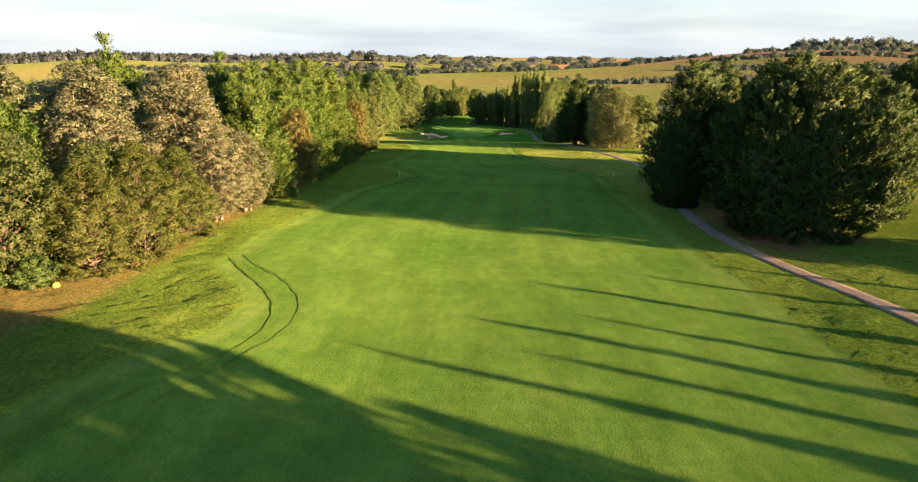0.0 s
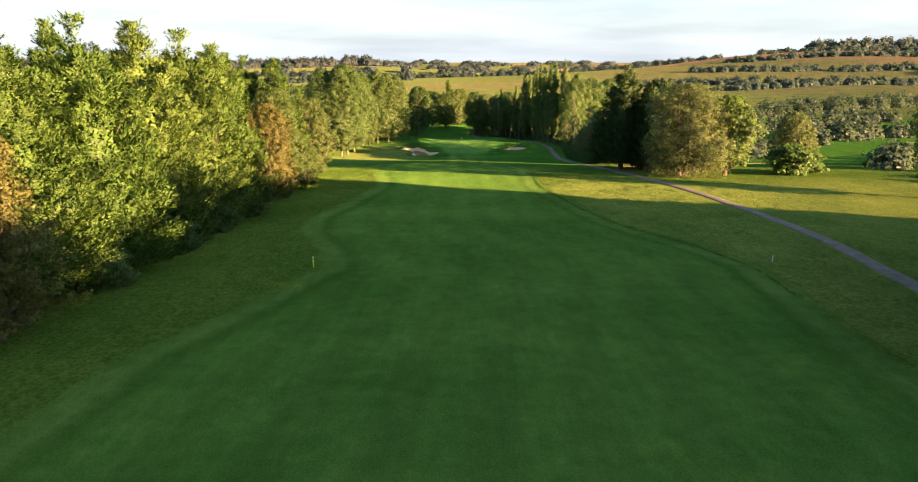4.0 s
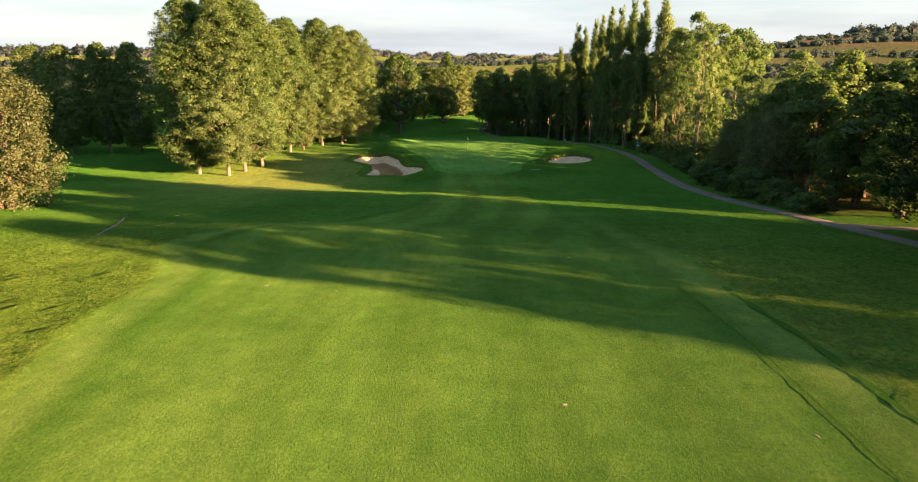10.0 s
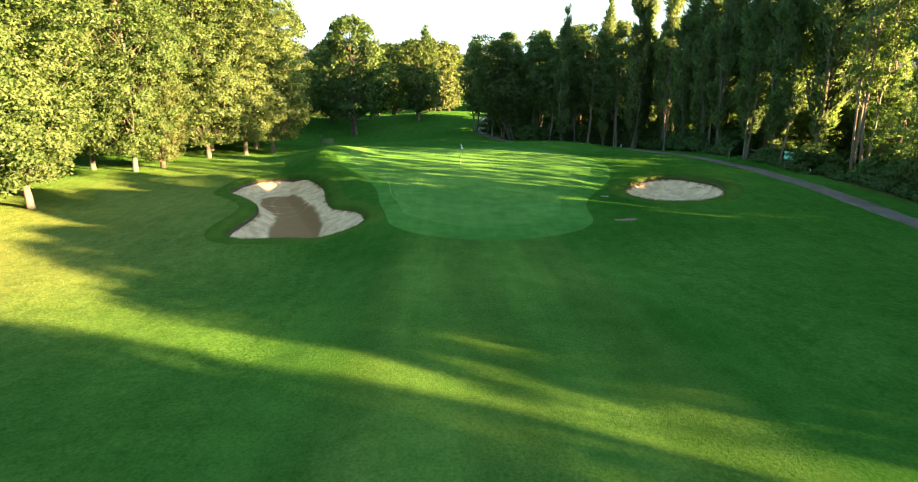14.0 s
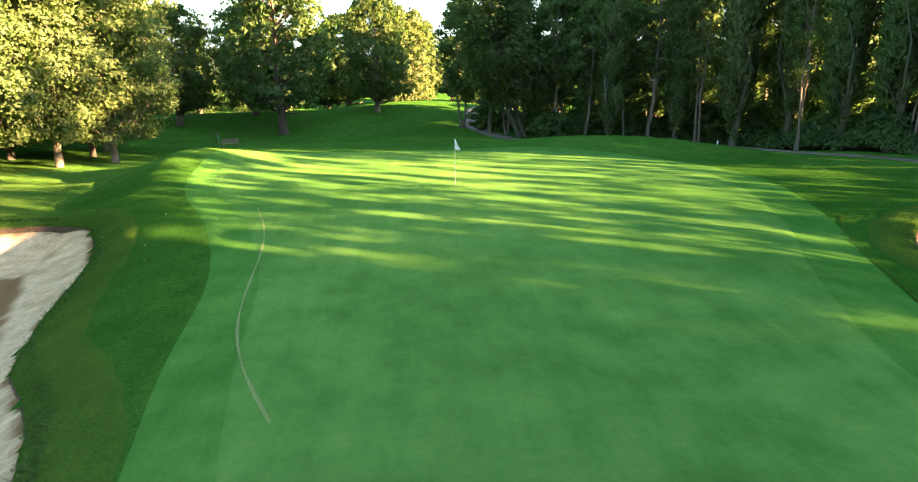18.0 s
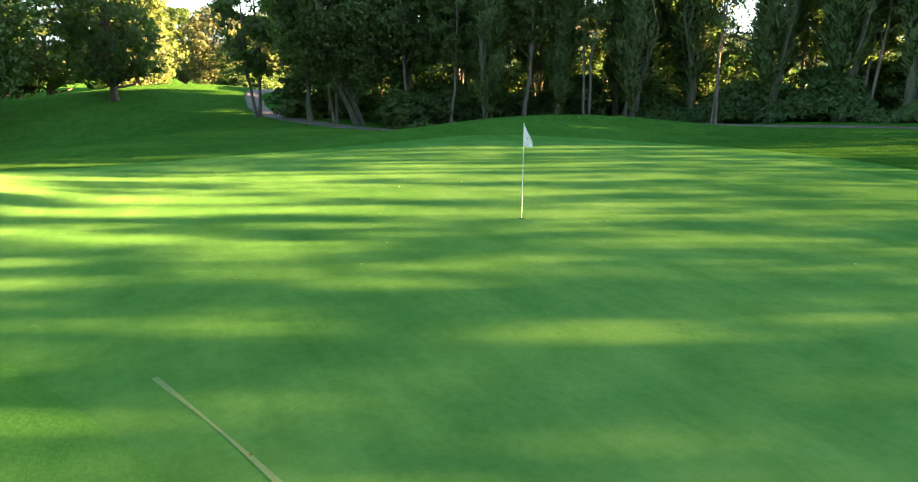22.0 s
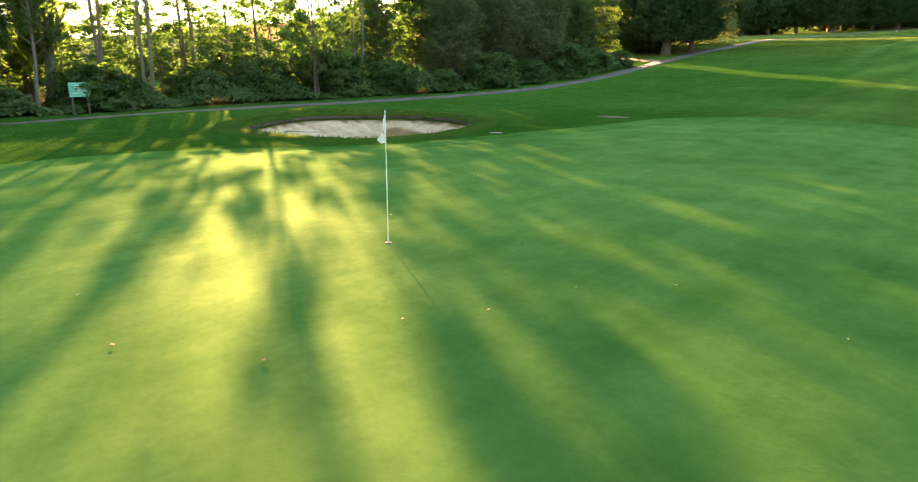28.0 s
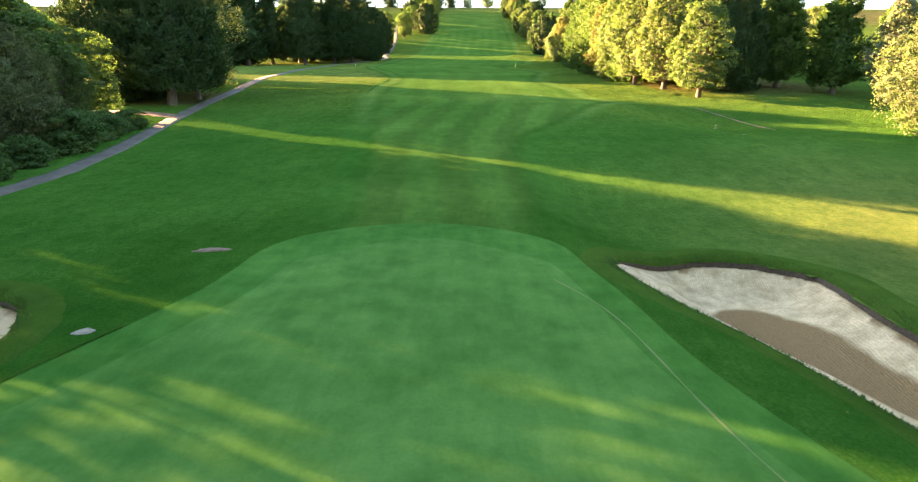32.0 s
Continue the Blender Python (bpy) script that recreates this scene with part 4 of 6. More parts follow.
def boughs(rng, h, radius, foot, shape, count, per, length, size, up=0.6):
    """Conifer boughs that sweep out and up to ragged points, with dark gaps between them."""
    nb = count // 13
    zb = rng.random(nb * 4)
    zb = zb[rng.random(nb * 4) < np.array([0.14 + shape(v) for v in zb])][:nb]
    ab = np.arange(len(zb)) * 2.39996 + rng.normal(0, 0.35, len(zb))
    env = radius * np.array([shape(v) for v in zb])
    long = np.minimum(0.42 * env + 0.9, 2.9) * rng.uniform(0.75, 1.2, len(zb))
    out = np.column_stack([np.cos(ab), np.sin(ab), np.zeros(len(zb))])
    axis_d = unit(out + np.column_stack([np.zeros(len(zb)), np.zeros(len(zb)), up * (0.55 + 0.9 * zb)]) + rng.normal(0, 0.12, (len(zb), 3)))
    tip = out * (env * rng.uniform(0.82, 1.14, len(zb)))[:, None]
    tip[:, 2] = foot + zb * (h - foot) + 0.3
    side = unit(np.cross(axis_d, np.array([0, 0, 1.0]) + rng.normal(0, 0.2, (len(zb), 3))))
    over = np.cross(side, axis_d)
    k = np.r_[np.arange(len(zb)), rng.integers(0, len(zb), count - len(zb))]
    t = rng.random(count) ** 0.75
    u, v = rng.normal(0, 0.62, count), rng.normal(0, 0.62, count)
    w = long[k] * 0.34 * (1.02 - t) ** 0.7 + 0.06
    root = tip[k] - axis_d[k] * (long[k] * (1 - t))[:, None] + side[k] * (u * w)[:, None] + over[k] * (v * w * 0.55)[:, None]
    d = unit(axis_d[k] + side[k] * (u * 0.75)[:, None] + over[k] * (0.22 + 0.3 * v)[:, None] + rng.normal(0, 0.15, (count, 3)))
    ln = length * (0.55 + 0.45 * (1 - t)) * rng.uniform(0.6, 1.2, count)
    bank = unit(out[k] * 0.55 + side[k] * (u * 0.95)[:, None] + over[k] * (0.30 + 0.85 * v)[:, None] + axis_d[k] * (0.35 * t)[:, None])
    return plumes(rng, root, d, ln, per, size, bank)


def leader_tips(rng, h, radius, count, size):
    """Ragged leading shoots that break the top of a conifer."""
    tris, shade = [], []
    for i in range(count):
        a, r = rng.uniform(0, 2 * math.pi), radius * 0.62 * math.sqrt(rng.uniform(0, 1)) * (0 if i == 0 else 1)
        top = h * 1.02 * (1 - 0.34 * (r / radius) - rng.uniform(0, 0.07) * (i > 0))
        m, reach = 30, h * 0.085 * rng.uniform(0.5, 1.4)
        v = rng.random(m)
        b = rng.uniform(0, 2 * math.pi, m)
        root = np.column_stack([r * math.cos(a) + 0.1 * np.cos(b), r * math.sin(a) + 0.1 * np.sin(b), top - reach * v])
        d = unit(np.column_stack([np.cos(b) * 0.9, np.sin(b) * 0.9, np.full(m, 1.0)]) + rng.normal(0, 0.2, (m, 3)))
        x, y = plumes(rng, root, d, 0.35 + 0.85 * v * rng.uniform(0.7, 1.2, m), 14, size, unit(np.column_stack([np.cos(b), np.sin(b), np.full(m, 0.3)])))
        tris.append(x)
        shade.append(y)
    return np.concatenate(tris), np.concatenate(shade)


def both(*pieces):
    return np.concatenate([q[0] for q in pieces]), np.concatenate([q[1] for q in pieces])


def core_fill(rng, h, radius, foot, shape, count, size):
    """Dark inner foliage, so that the crown does not show daylight through its heart."""
    z = rng.random(count)
    a = rng.uniform(0, 2 * math.pi, count)
    r = radius * np.array([shape(v) for v in z]) * rng.uniform(0.2, 0.64, count)
    p = np.column_stack([r * np.cos(a), r * np.sin(a), foot + z * (h - foot) * 0.96])
    out = np.column_stack([np.cos(a), np.sin(a), np.full(count, 0.2)])
    return leaves(rng, p, out, size, 1.6), unit(out + rng.normal(0, 0.3, (count, 3)))


def dome(z):
    return math.sqrt(max(0.0, 1 - (2 * z - 0.85) ** 2 / 1.4))


def tall_oval(z):
    return max(0.05, math.sin(math.pi * (0.12 + 0.86 * z)) ** 0.7)


def cone(z):
    return max(0.02, (1 - z) ** 0.62 * (0.72 + 0.28 * min(1, z * 6)))


def dense_egg(z):
    return max(0.03, math.sqrt(max(0, 1 - ((z - 0.34) / 0.68) ** 2)) if z > 0.34 else 0.80 + 0.20 * z / 0.34)


def column(z):
    return max(0.04, min(1, 0.5 + z * 2.2) * (1 - z ** 3.2) ** 0.8)


def make_tree(kind, name, seed, detail=1.0):
    """One tree of a kind, with its trunk and crown, standing at the origin."""
    rng = np.random.default_rng(seed)
    thing = empty(name, 0, 0, 0)
    grow = 1 / math.sqrt(detail)          # fewer leaves are larger leaves
    if kind in ("cypress", "dark_conifer", "slim_cypress", "pine"):
        h, r = 18.0, {"cypress": 5.5, "dark_conifer": 4.8, "slim_cypress": 2.4, "pine": 4.4}[kind]
        foot = {"cypress": 0.5, "dark_conifer": 1.6, "slim_cypress": 0.2, "pine": 1.2}[kind]
        mat = {"cypress": L_CYPRESS, "dark_conifer": L_DARK, "slim_cypress": L_CYPRESS, "pine": L_CYPRESS}[kind]
        broad = lambda z: max(0.03, (1 - z) ** 0.76 * (0.80 + 0.20 * min(1, z * 5)))
        full = lambda z: max(0.03, (1 - z) ** 0.60 * (0.76 + 0.24 * min(1, z * 5)))
        shape = {"cypress": broad, "dark_conifer": full, "slim_cypress": cone, "pine": cone}[kind]
        crown, shade = both(boughs(rng, h * 0.97, r, foot, shape, int(3000 * detail), 28, 1.35 if kind != "slim_cypress" else 0.8, 0.086 * grow, 0.75 if kind != "pine" else 0.25),
                            core_fill(rng, h * 0.95, r, foot, shape, int(7000 * detail), 0.27 * grow), leader_tips(rng, h, r, 11 if r > 3 else 1, 0.10))
        woody(rng, "trunk", thing, h, 0.33, 0.1, [(r * 0.7 * shape(z) * math.cos(a), r * 0.7 * shape(z) * math.sin(a), foot + z * (h - foot)) for z, a in zip(rng.uniform(0.03, 0.85, 22), rng.uniform(0, 6.28, 22))], M_BARK)
    elif kind == "dense_conifer":
        h, r, mat = 18.0, 7.6, L_DARK
        crown, shade = both(boughs(rng, h, r, 0.3, dense_egg, int(4600 * detail), 24, 1.2, 0.120 * grow, 0.75), core_fill(rng, h, r, 0.3, dense_egg, int(11000 * detail), 0.33 * grow),
                            leader_tips(rng, h, r, 22, 0.14))
        woody(rng, "trunk", thing, h, 0.4, 0.1, [(0.45 * r * dense_egg(z) * math.cos(a), 0.45 * r * dense_egg(z) * math.sin(a), z * h) for z, a in zip(rng.uniform(0.05, 0.85, 26), rng.uniform(0, 6.28, 26))], M_BARK)
    elif kind == "lombardy":
        h, mat = 26.0, L_LOMBARDY
        crown, shade = both(sprays(rng, h * 0.96, 1.65, 2.5, lambda z: max(0.12, column(z) * (0.82 + 0.20 * math.sin(z * 19) + 0.14 * math.sin(z * 43 + 1))), int(1300 * detail), 17, 1.5, 0.16 * grow, 1.5, core=0.2),
                            sprays(rng, h * 0.8, 0.36, 0.4, lambda z: 0.75 + 0.3 * math.sin(z * 21), 300, 14, 0.4, 0.12, 0.6))
        ends = [(0.9 * math.cos(a), 0.9 * math.sin(a), z) for z, a in zip(rng.uniform(5, 23, 26), rng.uniform(0, 6.28, 26))]
        woody(rng, "trunk", thing, h, 0.25, 0.12, ends, M_IVY)
    elif kind == "woodland":
        h, mat = 18.0, L_LOMBARDY
        crown, shade, cent = broad_crown(rng, h, 3.6, 4.2, tall_oval, 92, 0.85, int(16500 * detail), 0.210 * grow, lean=(rng.uniform(-1, 1), rng.uniform(-1, 1)), hollow=0.2)
        woody(rng, "trunk", thing, h, 0.24, 0.25, cent[::4], M_PALE if seed % 2 else M_IVY, stems=1 + seed % 2, spread=0.7)
    elif kind == "hybrid_poplar":
        h, mat = 25.0, L_POPLAR
        crown, shade, cent = broad_crown(rng, h, 5.6, 1.9, tall_oval, 430, 0.95, int(76000 * detail), 0.155 * grow, hollow=0.02)
        woody(rng, "trunk", thing, h, 0.21, 0.1, cent[::6], M_PALE)
    elif kind == "silver_poplar":
        h, mat = 18.0, L_SILVER
        crown, shade, cent = broad_crown(rng, h, 4.6, 1.0, tall_oval, 300, 0.70, int(52200 * detail), 0.143 * grow, hollow=0.05)
        woody(rng, "trunk", thing, h, 0.3, 0.08, cent[::2], M_PALE, stems=3, spread=1.5)
    elif kind == "willow":
        h, mat = 15.0, L_WILLOW
        crown, shade, cent = broad_crown(rng, h, 6.4, 1.6, dome, 340, 0.74, int(52200 * detail), 0.155 * grow, droop=2.6, hollow=0.05)
        woody(rng, "trunk", thing, h, 0.45, 0.14, cent[::4], M_BARK, stems=2, spread=1.6)
    elif kind in ("oak", "maple", "rust_maple"):
        h, mat = 14.0, {"oak": L_OAK, "maple": L_MAPLE, "rust_maple": L_RUST}[kind]
        crown, shade, cent = broad_crown(rng, h, 5.0, 1.1 if kind != "oak" else 1.8, dome, 320, 0.70, int(42000 * detail), 0.160 * grow, hollow=0.05)
        woody(rng, "trunk", thing, h, 0.36, 0.12, cent[::4], M_BARK)
    elif kind == "gold_cypress":
        h, mat = 18.0, L_GOLD
        crown, shade, cent = broad_crown(rng, h, 6.2, 0.2, lambda z: max(0.1, (1 - z ** 2.2) ** 0.6), 460, 0.74, int(60900 * detail), 0.160 * grow, hollow=0.1)
        woody(rng, "trunk", thing, h, 0.36, 0.05, cent[::4], M_BARK)
    elif kind == "thin_tree":
        h, mat = 16.0, L_LOMBARDY
        crown, shade, cent = broad_crown(rng, h, 3.0, 5.3, tall_oval, 54, 0.66, int(4900 * detail), 0.170 * grow, lean=(rng.uniform(-1, 1), rng.uniform(-1, 1)), hollow=0.2)
        woody(rng, "trunk", thing, h, 0.17, 0.35, cent[::4], M_PALE, stems=1 + seed % 2, spread=0.6)
    elif kind == "high_tree":
        h, mat = 21.0, L_LOMBARDY
        crown, shade, cent = broad_crown(rng, h, 4.9, 10.5, tall_oval, 150, 0.85, int(14000 * detail), 0.19 * grow, hollow=0.1)
        woody(rng, "trunk", thing, h, 0.26, 0.45, cent[::5], M_IVY, stems=1 + seed % 2, spread=0.7)
    elif kind == "airy_tree":
        h, mat = 10.0, L_SHRUB
        crown, shade, cent = broad_crown(rng, h, 3.4, 1.4, tall_oval, 50, 0.58, int(4400 * detail), 0.160 * grow, hollow=0.05)
        woody(rng, "trunk", thing, h, 0.13, 0.12, cent[::5], M_BARK, stems=2, spread=0.8)
    elif kind == "leaning_tree":
        h, mat = 14.0, L_OAK
        crown, shade, cent = broad_crown(rng, h, 4.4, 3.4, tall_oval, 150, 0.85, int(21800 * detail), 0.185 * grow, lean=(-4.2, 0.8), droop=1.6, hollow=0.2)
        woody(rng, "trunk", thing, h, 0.24, 0.15, cent[::3], M_IVY, lean=(-4.0, 0.8), stems=2, spread=0.8)
    elif kind == "lawn_tree":
        h, mat = 17.0, L_SHRUB
        crown, shade, cent = broad_crown(rng, h, 6.0, 2.6, dome, 260, 0.86, int(37700 * detail), 0.181 * grow, hollow=0.2)
        woody(rng, "trunk", thing, h, 0.42, 0.16, cent[::4], M_BARK)
    elif kind == "shrub":
        h, mat = 4.0, L_SHRUB
        crown, shade, cent = broad_crown(rng, h, 2.6, 0.0, dome, 80, 0.56, int(17400 * detail), 0.130 * grow, hollow=0.1)
        woody(rng, "stems", thing, h * 0.8, 0.1, 0.05, cent[::3], M_BARK, stems=3, spread=0.8)
    tri_mesh("crown", crown, mat, thing, shade)
    return thing


LABEL = {
    "cypress": ("tall feathery bright green cypress conifer in a dense row", "conifer"),
    "dark_conifer": ("dark green cone-shaped conifer beside the path", "conifer"),
    "dense_conifer": ("dense dark green egg-shaped conifer standing on the turf", "conifer"),
    "gold_cypress": ("yellow-green bushy tree leafed to the ground", "tree"),
    "slim_cypress": ("slim pointed cypress in a spaced row by the tee", "conifer"),
    "thin_tree": ("thin pale-stemmed tree with a sparse sunlit crown", "tree"),
    "high_tree": ("tall woodland tree with a high leafy crown over a bare trunk", "tree"),
    "pine": ("open green conifer with ragged sprays beside the fairway", "conifer"),
    "lombardy": ("slender upright poplar with an ivy-clad trunk", "poplar"),
    "woodland": ("thin leaning woodland tree with a sparse crown", "tree"),
    "hybrid_poplar": ("tall leafy poplar with a pale trunk on the lawn", "poplar"),
    "silver_poplar": ("grey-green silver-leaved poplar in the wood's edge", "poplar"),
    "willow": ("spreading yellow-green willow with drooping sprays", "willow"),
    "oak": ("rounded dull green broadleaf tree in the tree row", "tree"),
    "maple": ("rounded yellow-green maple in late summer leaf", "tree"),
    "rust_maple": ("maple turning rusty brown in the tree row", "tree"),
    "lawn_tree": ("round-crowned tree alone on the lawn behind the green", "tree"),
    "airy_tree": ("small airy tree in the shade of the wood", "tree"),
    "leaning_tree": ("leaning tree with pale limbs arching over the path", "tree"),
    "shrub": ("dark leafy shrub filling the wood's edge", "shrub"),
}
NAME = {"cypress": "conifer_tree", "dark_conifer": "conifer_tree", "dense_conifer": "conifer_tree", "gold_cypress": "broadleaf_tree", "slim_cypress": "cypress_tree", "thin_tree": "woodland_tree", "pine": "conifer_tree",
        "lombardy": "poplar_tree", "high_tree": "woodland_tree", "woodland": "woodland_tree", "hybrid_poplar": "poplar_tree", "silver_poplar": "silver_poplar_tree", "willow": "willow_tree",
        "oak": "broadleaf_tree", "maple": "maple_tree", "rust_maple": "maple_tree", "lawn_tree": "lawn_tree", "leaning_tree": "leaning_tree", "airy_tree": "understory_tree", "shrub": "shrub"}
HEIGHT = {"high_tree": 21, "leaning_tree": 14, "airy_tree": 10, "thin_tree": 16, "lombardy": 26, "woodland": 18, "hybrid_poplar": 25, "willow": 15, "oak": 14, "maple": 14, "rust_maple": 14, "lawn_tree": 17, "shrub": 4}
FIRST = {}
turn_rng = random.Random(11)


def plant(kind, x, y, h, wide=1.0, group="", variant=0, turn=None):
    """Stand a tree of a kind at x, y with height h; wide scales its spread against its height."""
    s = h / HEIGHT.get(kind, 18)
    a = turn_rng.uniform(0, 360) if turn is None else turn
    m = Matrix.Translation((x, y, gz(x, y) - 0.05)) @ Matrix.Rotation(radians(a), 4, "Z") @ Matrix.Diagonal((s * wide, s * wide, s, 1))
    detail = 0.38 if (y > 330 or x > 50 or x < -46 or y < 38) else 1.0
    key = (kind, variant, detail)
    if key not in FIRST:
        ob = make_tree(kind, NAME[kind], 100 + 17 * variant + len(kind) * 3 + ord(kind[0]), detail)
        FIRST[key] = ob
        ob.matrix_basis = m
        label, category = LABEL[kind]
        tagged(ob, label, category, group)
        return ob
    ob = FIRST[key]
    made = {}
    for o in (ob, *ob.children):
        made[o] = o.copy()
        scene.collection.objects.link(made[o])
        made[o].parent = made.get(o.parent, o.parent)
    made[ob].matrix_basis = m
    if group:
        made[ob]["group"] = group
    return made[ob]


# the wood along the west side of the fairway
WEST = "tree row along the fairway"
for kind, x, y, h, w, v in [
        ("oak", -36.5, 49, 12.5, 0.95, 0), ("cypress", -42, 58, 15.6, 1.07, 0), ("cypress", -47, 48, 17.0, 1.02, 1), ("oak", -43, 40, 13, 1, 1),
        ("shrub", -36, 43.5, 3.6, 1, 0), ("shrub", -33.5, 47.5, 2.6, 1, 0), ("oak", -45, 30, 14, 1, 0),
        ("gold_cypress", -31.8, 52.5, 10, 1.15, 0), ("gold_cypress", -30.2, 58.5, 10.8, 1.1, 1), ("gold_cypress", -29.4, 65, 9.8, 1.15, 0), ("maple", -33.5, 58, 11, 0.8, 0),
        ("silver_poplar", -37, 65, 17.5, 1.25, 0), ("silver_poplar", -42, 72, 18.5, 1.25, 1), ("silver_poplar", -33, 77, 18.5, 1.3, 0), ("silver_poplar", -38, 84, 18, 1.25, 1),
        ("silver_poplar", -29, 74, 11.5, 1.4, 1), ("silver_poplar", -28, 81.5, 10.5, 1.4, 0), ("cypress", -46, 86, 21.6, 1.04, 0), ("silver_poplar", -47, 66, 18, 1.1, 0),
        ("cypress", -29.6, 91.5, 18.6, 1.16, 1), ("cypress", -35, 96, 20.3, 1.10, 0), ("rust_maple", -26.6, 102.5, 13.0, 0.8, 0), ("cypress", -30.6, 111, 19.6, 1.18, 1), ("cypress", -36, 117, 20.2, 1.10, 0),
        ("cypress", -30.2, 121.5, 20.6, 1.18, 0), ("cypress", -37, 129, 21.0, 1.05, 1), ("cypress", -30.8, 132, 21.2, 1.16, 1), ("cypress", -30.8, 142.5, 21.6, 1.28, 0), ("cypress", -37.5, 147, 21.0, 1.08, 0),
        ("cypress", -30.2, 150.5, 20.8, 1.26, 1), ("rust_maple", -27, 160, 14.2, 0.85, 1), ("cypress", -35, 160, 20.4, 1.08, 0), ("maple", -27.8, 167.5, 16.4, 0.84, 0), ("cypress", -35.5, 170, 20.8, 1.05, 1),
        ("cypress", -29.6, 176.5, 20.4, 1.08, 1), ("cypress", -35.5, 179, 21.0, 1.08, 0), ("maple", -26.4, 184, 15.2, 0.84, 1), ("maple", -28.8, 192, 14.8, 0.95, 0), ("maple", -31, 201, 12.8, 0.92, 1), ("maple", -24.6, 172, 8, 0.9, 1),
        ("dense_conifer", -36.5, 184, 16, 0.7, 0), ("pine", -51.5, 197, 17, 1.1, 0), ("pine", -47.5, 188, 16.5, 1.1, 1), ("oak", -62, 118, 17, 1.1, 0), ("oak", -72, 132, 18, 1.1, 1), ("oak", -58, 140, 16, 1.1, 1), ("shrub", -26.5, 114.5, 3.2, 1, 0), ("shrub", -26, 127, 3, 1, 0), ("shrub", -26.2, 137.5, 3.4, 1, 0),
        ("shrub", -26, 148, 3, 1, 0), ("shrub", -25.8, 162.5, 2.8, 1, 0), ("shrub", -26.2, 93.5, 3.2, 1, 0), ("willow", -44.7, 229.4, 14.0, 1.0, 0), ("dense_conifer", -38, 194, 15, 0.7, 0), ("pine", -67, 152, 15, 1, 0), ("pine", -76, 150, 16, 1, 0), ("cypress", -60, 160, 15.8, 1.03, 0), ("oak", -88, 160, 15, 1, 0), ("willow", -50, 226, 14, 0.9, 0),
        ("silver_poplar", -53.5, 207, 13, 1.1, 0), ("willow", -62, 214, 14, 0.9, 0)]:
    plant(kind, x, y, h, w, WEST, v)
for i, (x, y) in enumerate([(-75, 100), (-92, 118), (-104, 92), (-84, 62), (-118, 140), (-70, 70), (-98, 50), (-112, 112), (-66, 112), (-128, 118)]):
    plant(("oak", "pine", "maple")[i % 3], x, y, 15 + i % 3, 1.2, "trees in the fields beyond the row", i % 2)

hill = random.Random(23)
for i in range(14):
    y = 16 - 19 * i
    for row in (0, 1):
        x = -33 - 9 * row + hill.uniform(-2, 2) + (3 if y < -60 else 0)
        plant(("dense_conifer", "cypress", "oak", "maple", "cypress")[(2 * i + row) % 5], x, y + 8 * row + hill.uniform(-3, 3), hill.uniform(12, 16), 1.0, "trees up the hill by the tee", i % 2)
for i in range(11):
    y = -52 - 18 * i
    for row in (0, 1):
        x = 24 + max(0, 20 - 2.2 * (-52 - y) / 4) + 9 * row + hill.uniform(-2, 2)
        plant(("cypress", "oak", "dense_conifer", "maple")[(i + 2 * row) % 4], x, y + 7 * row + hill.uniform(-3, 3), hill.uniform(12, 17), 1.0, "trees up the hill by the tee", i % 2)
for i in range(9):
    plant(("oak", "maple", "dense_conifer")[i % 3], -64 + 16 * i + hill.uniform(-4, 4), -276 + hill.uniform(-6, 6), hill.uniform(9, 13), 1.2, "trees up the hill by the tee", i % 2)

# poplars on the lawn west of the green
LAWN = "pale-trunked poplars beside the green"
for x, y, h, v in [(-35.8, 266.5, 27, 0), (-34.6, 270.8, 28, 1), (-33.2, 275.5, 27, 0), (-41, 268, 26.5, 1), (-43, 276, 27, 0), (-37.5, 281.5, 27.5, 1),
                   (-33.2, 293.5, 25.5, 0), (-29.2, 304.5, 26, 1), (-25.6, 307.6, 25, 0), (-22.6, 309.8, 24, 1), (-34.5, 303, 25.5, 0), (-31.5, 312, 25, 1), (-38.5, 295, 25, 0),
                   (-27, 318, 21, 0), (-62, 292, 21, 1), (-68.5, 293, 21, 0), (-74, 290, 20.5, 1), (-81, 292, 20.5, 0), (-55, 300, 21, 0), (-49, 306, 21, 1), (-43, 312, 21, 0)]:
    plant("hybrid_poplar", x, y, h, 1.05, LAWN, v)
plant("maple", -31.2, 295.8, 13.0, 0.75, LAWN, 0)
for kind, x, y, h, w, v in [("lawn_tree", -16.2, 341, 20.5, 0.95, 0), ("oak", -5, 348, 15, 0.9, 0), ("oak", -22, 352, 15, 1, 1), ("maple", -1.5, 372, 17, 0.9, 0),
                            ("pine", -4.5, 392, 21, 0.9, 0), ("maple", 1, 400, 18, 0.9, 1), ("oak", -12, 378, 17, 1, 0), ("dark_conifer", -22, 372, 15, 1.1, 0),
                            ("dark_conifer", -29, 374, 15, 1.1, 0), ("dark_conifer", -36, 372, 15, 1.1, 0), ("dark_conifer", -44, 370, 15, 1.1, 0), ("dark_conifer", -16, 382, 15, 1.1, 0),
                            ("oak", -30, 345, 15, 1, 0), ("oak", -38, 335, 15, 1, 1), ("oak", 9, 420, 16, 1, 0), ("oak", -20, 410, 17, 1, 1)]:
    plant(kind, x, y, h, w, "trees behind the green", v)

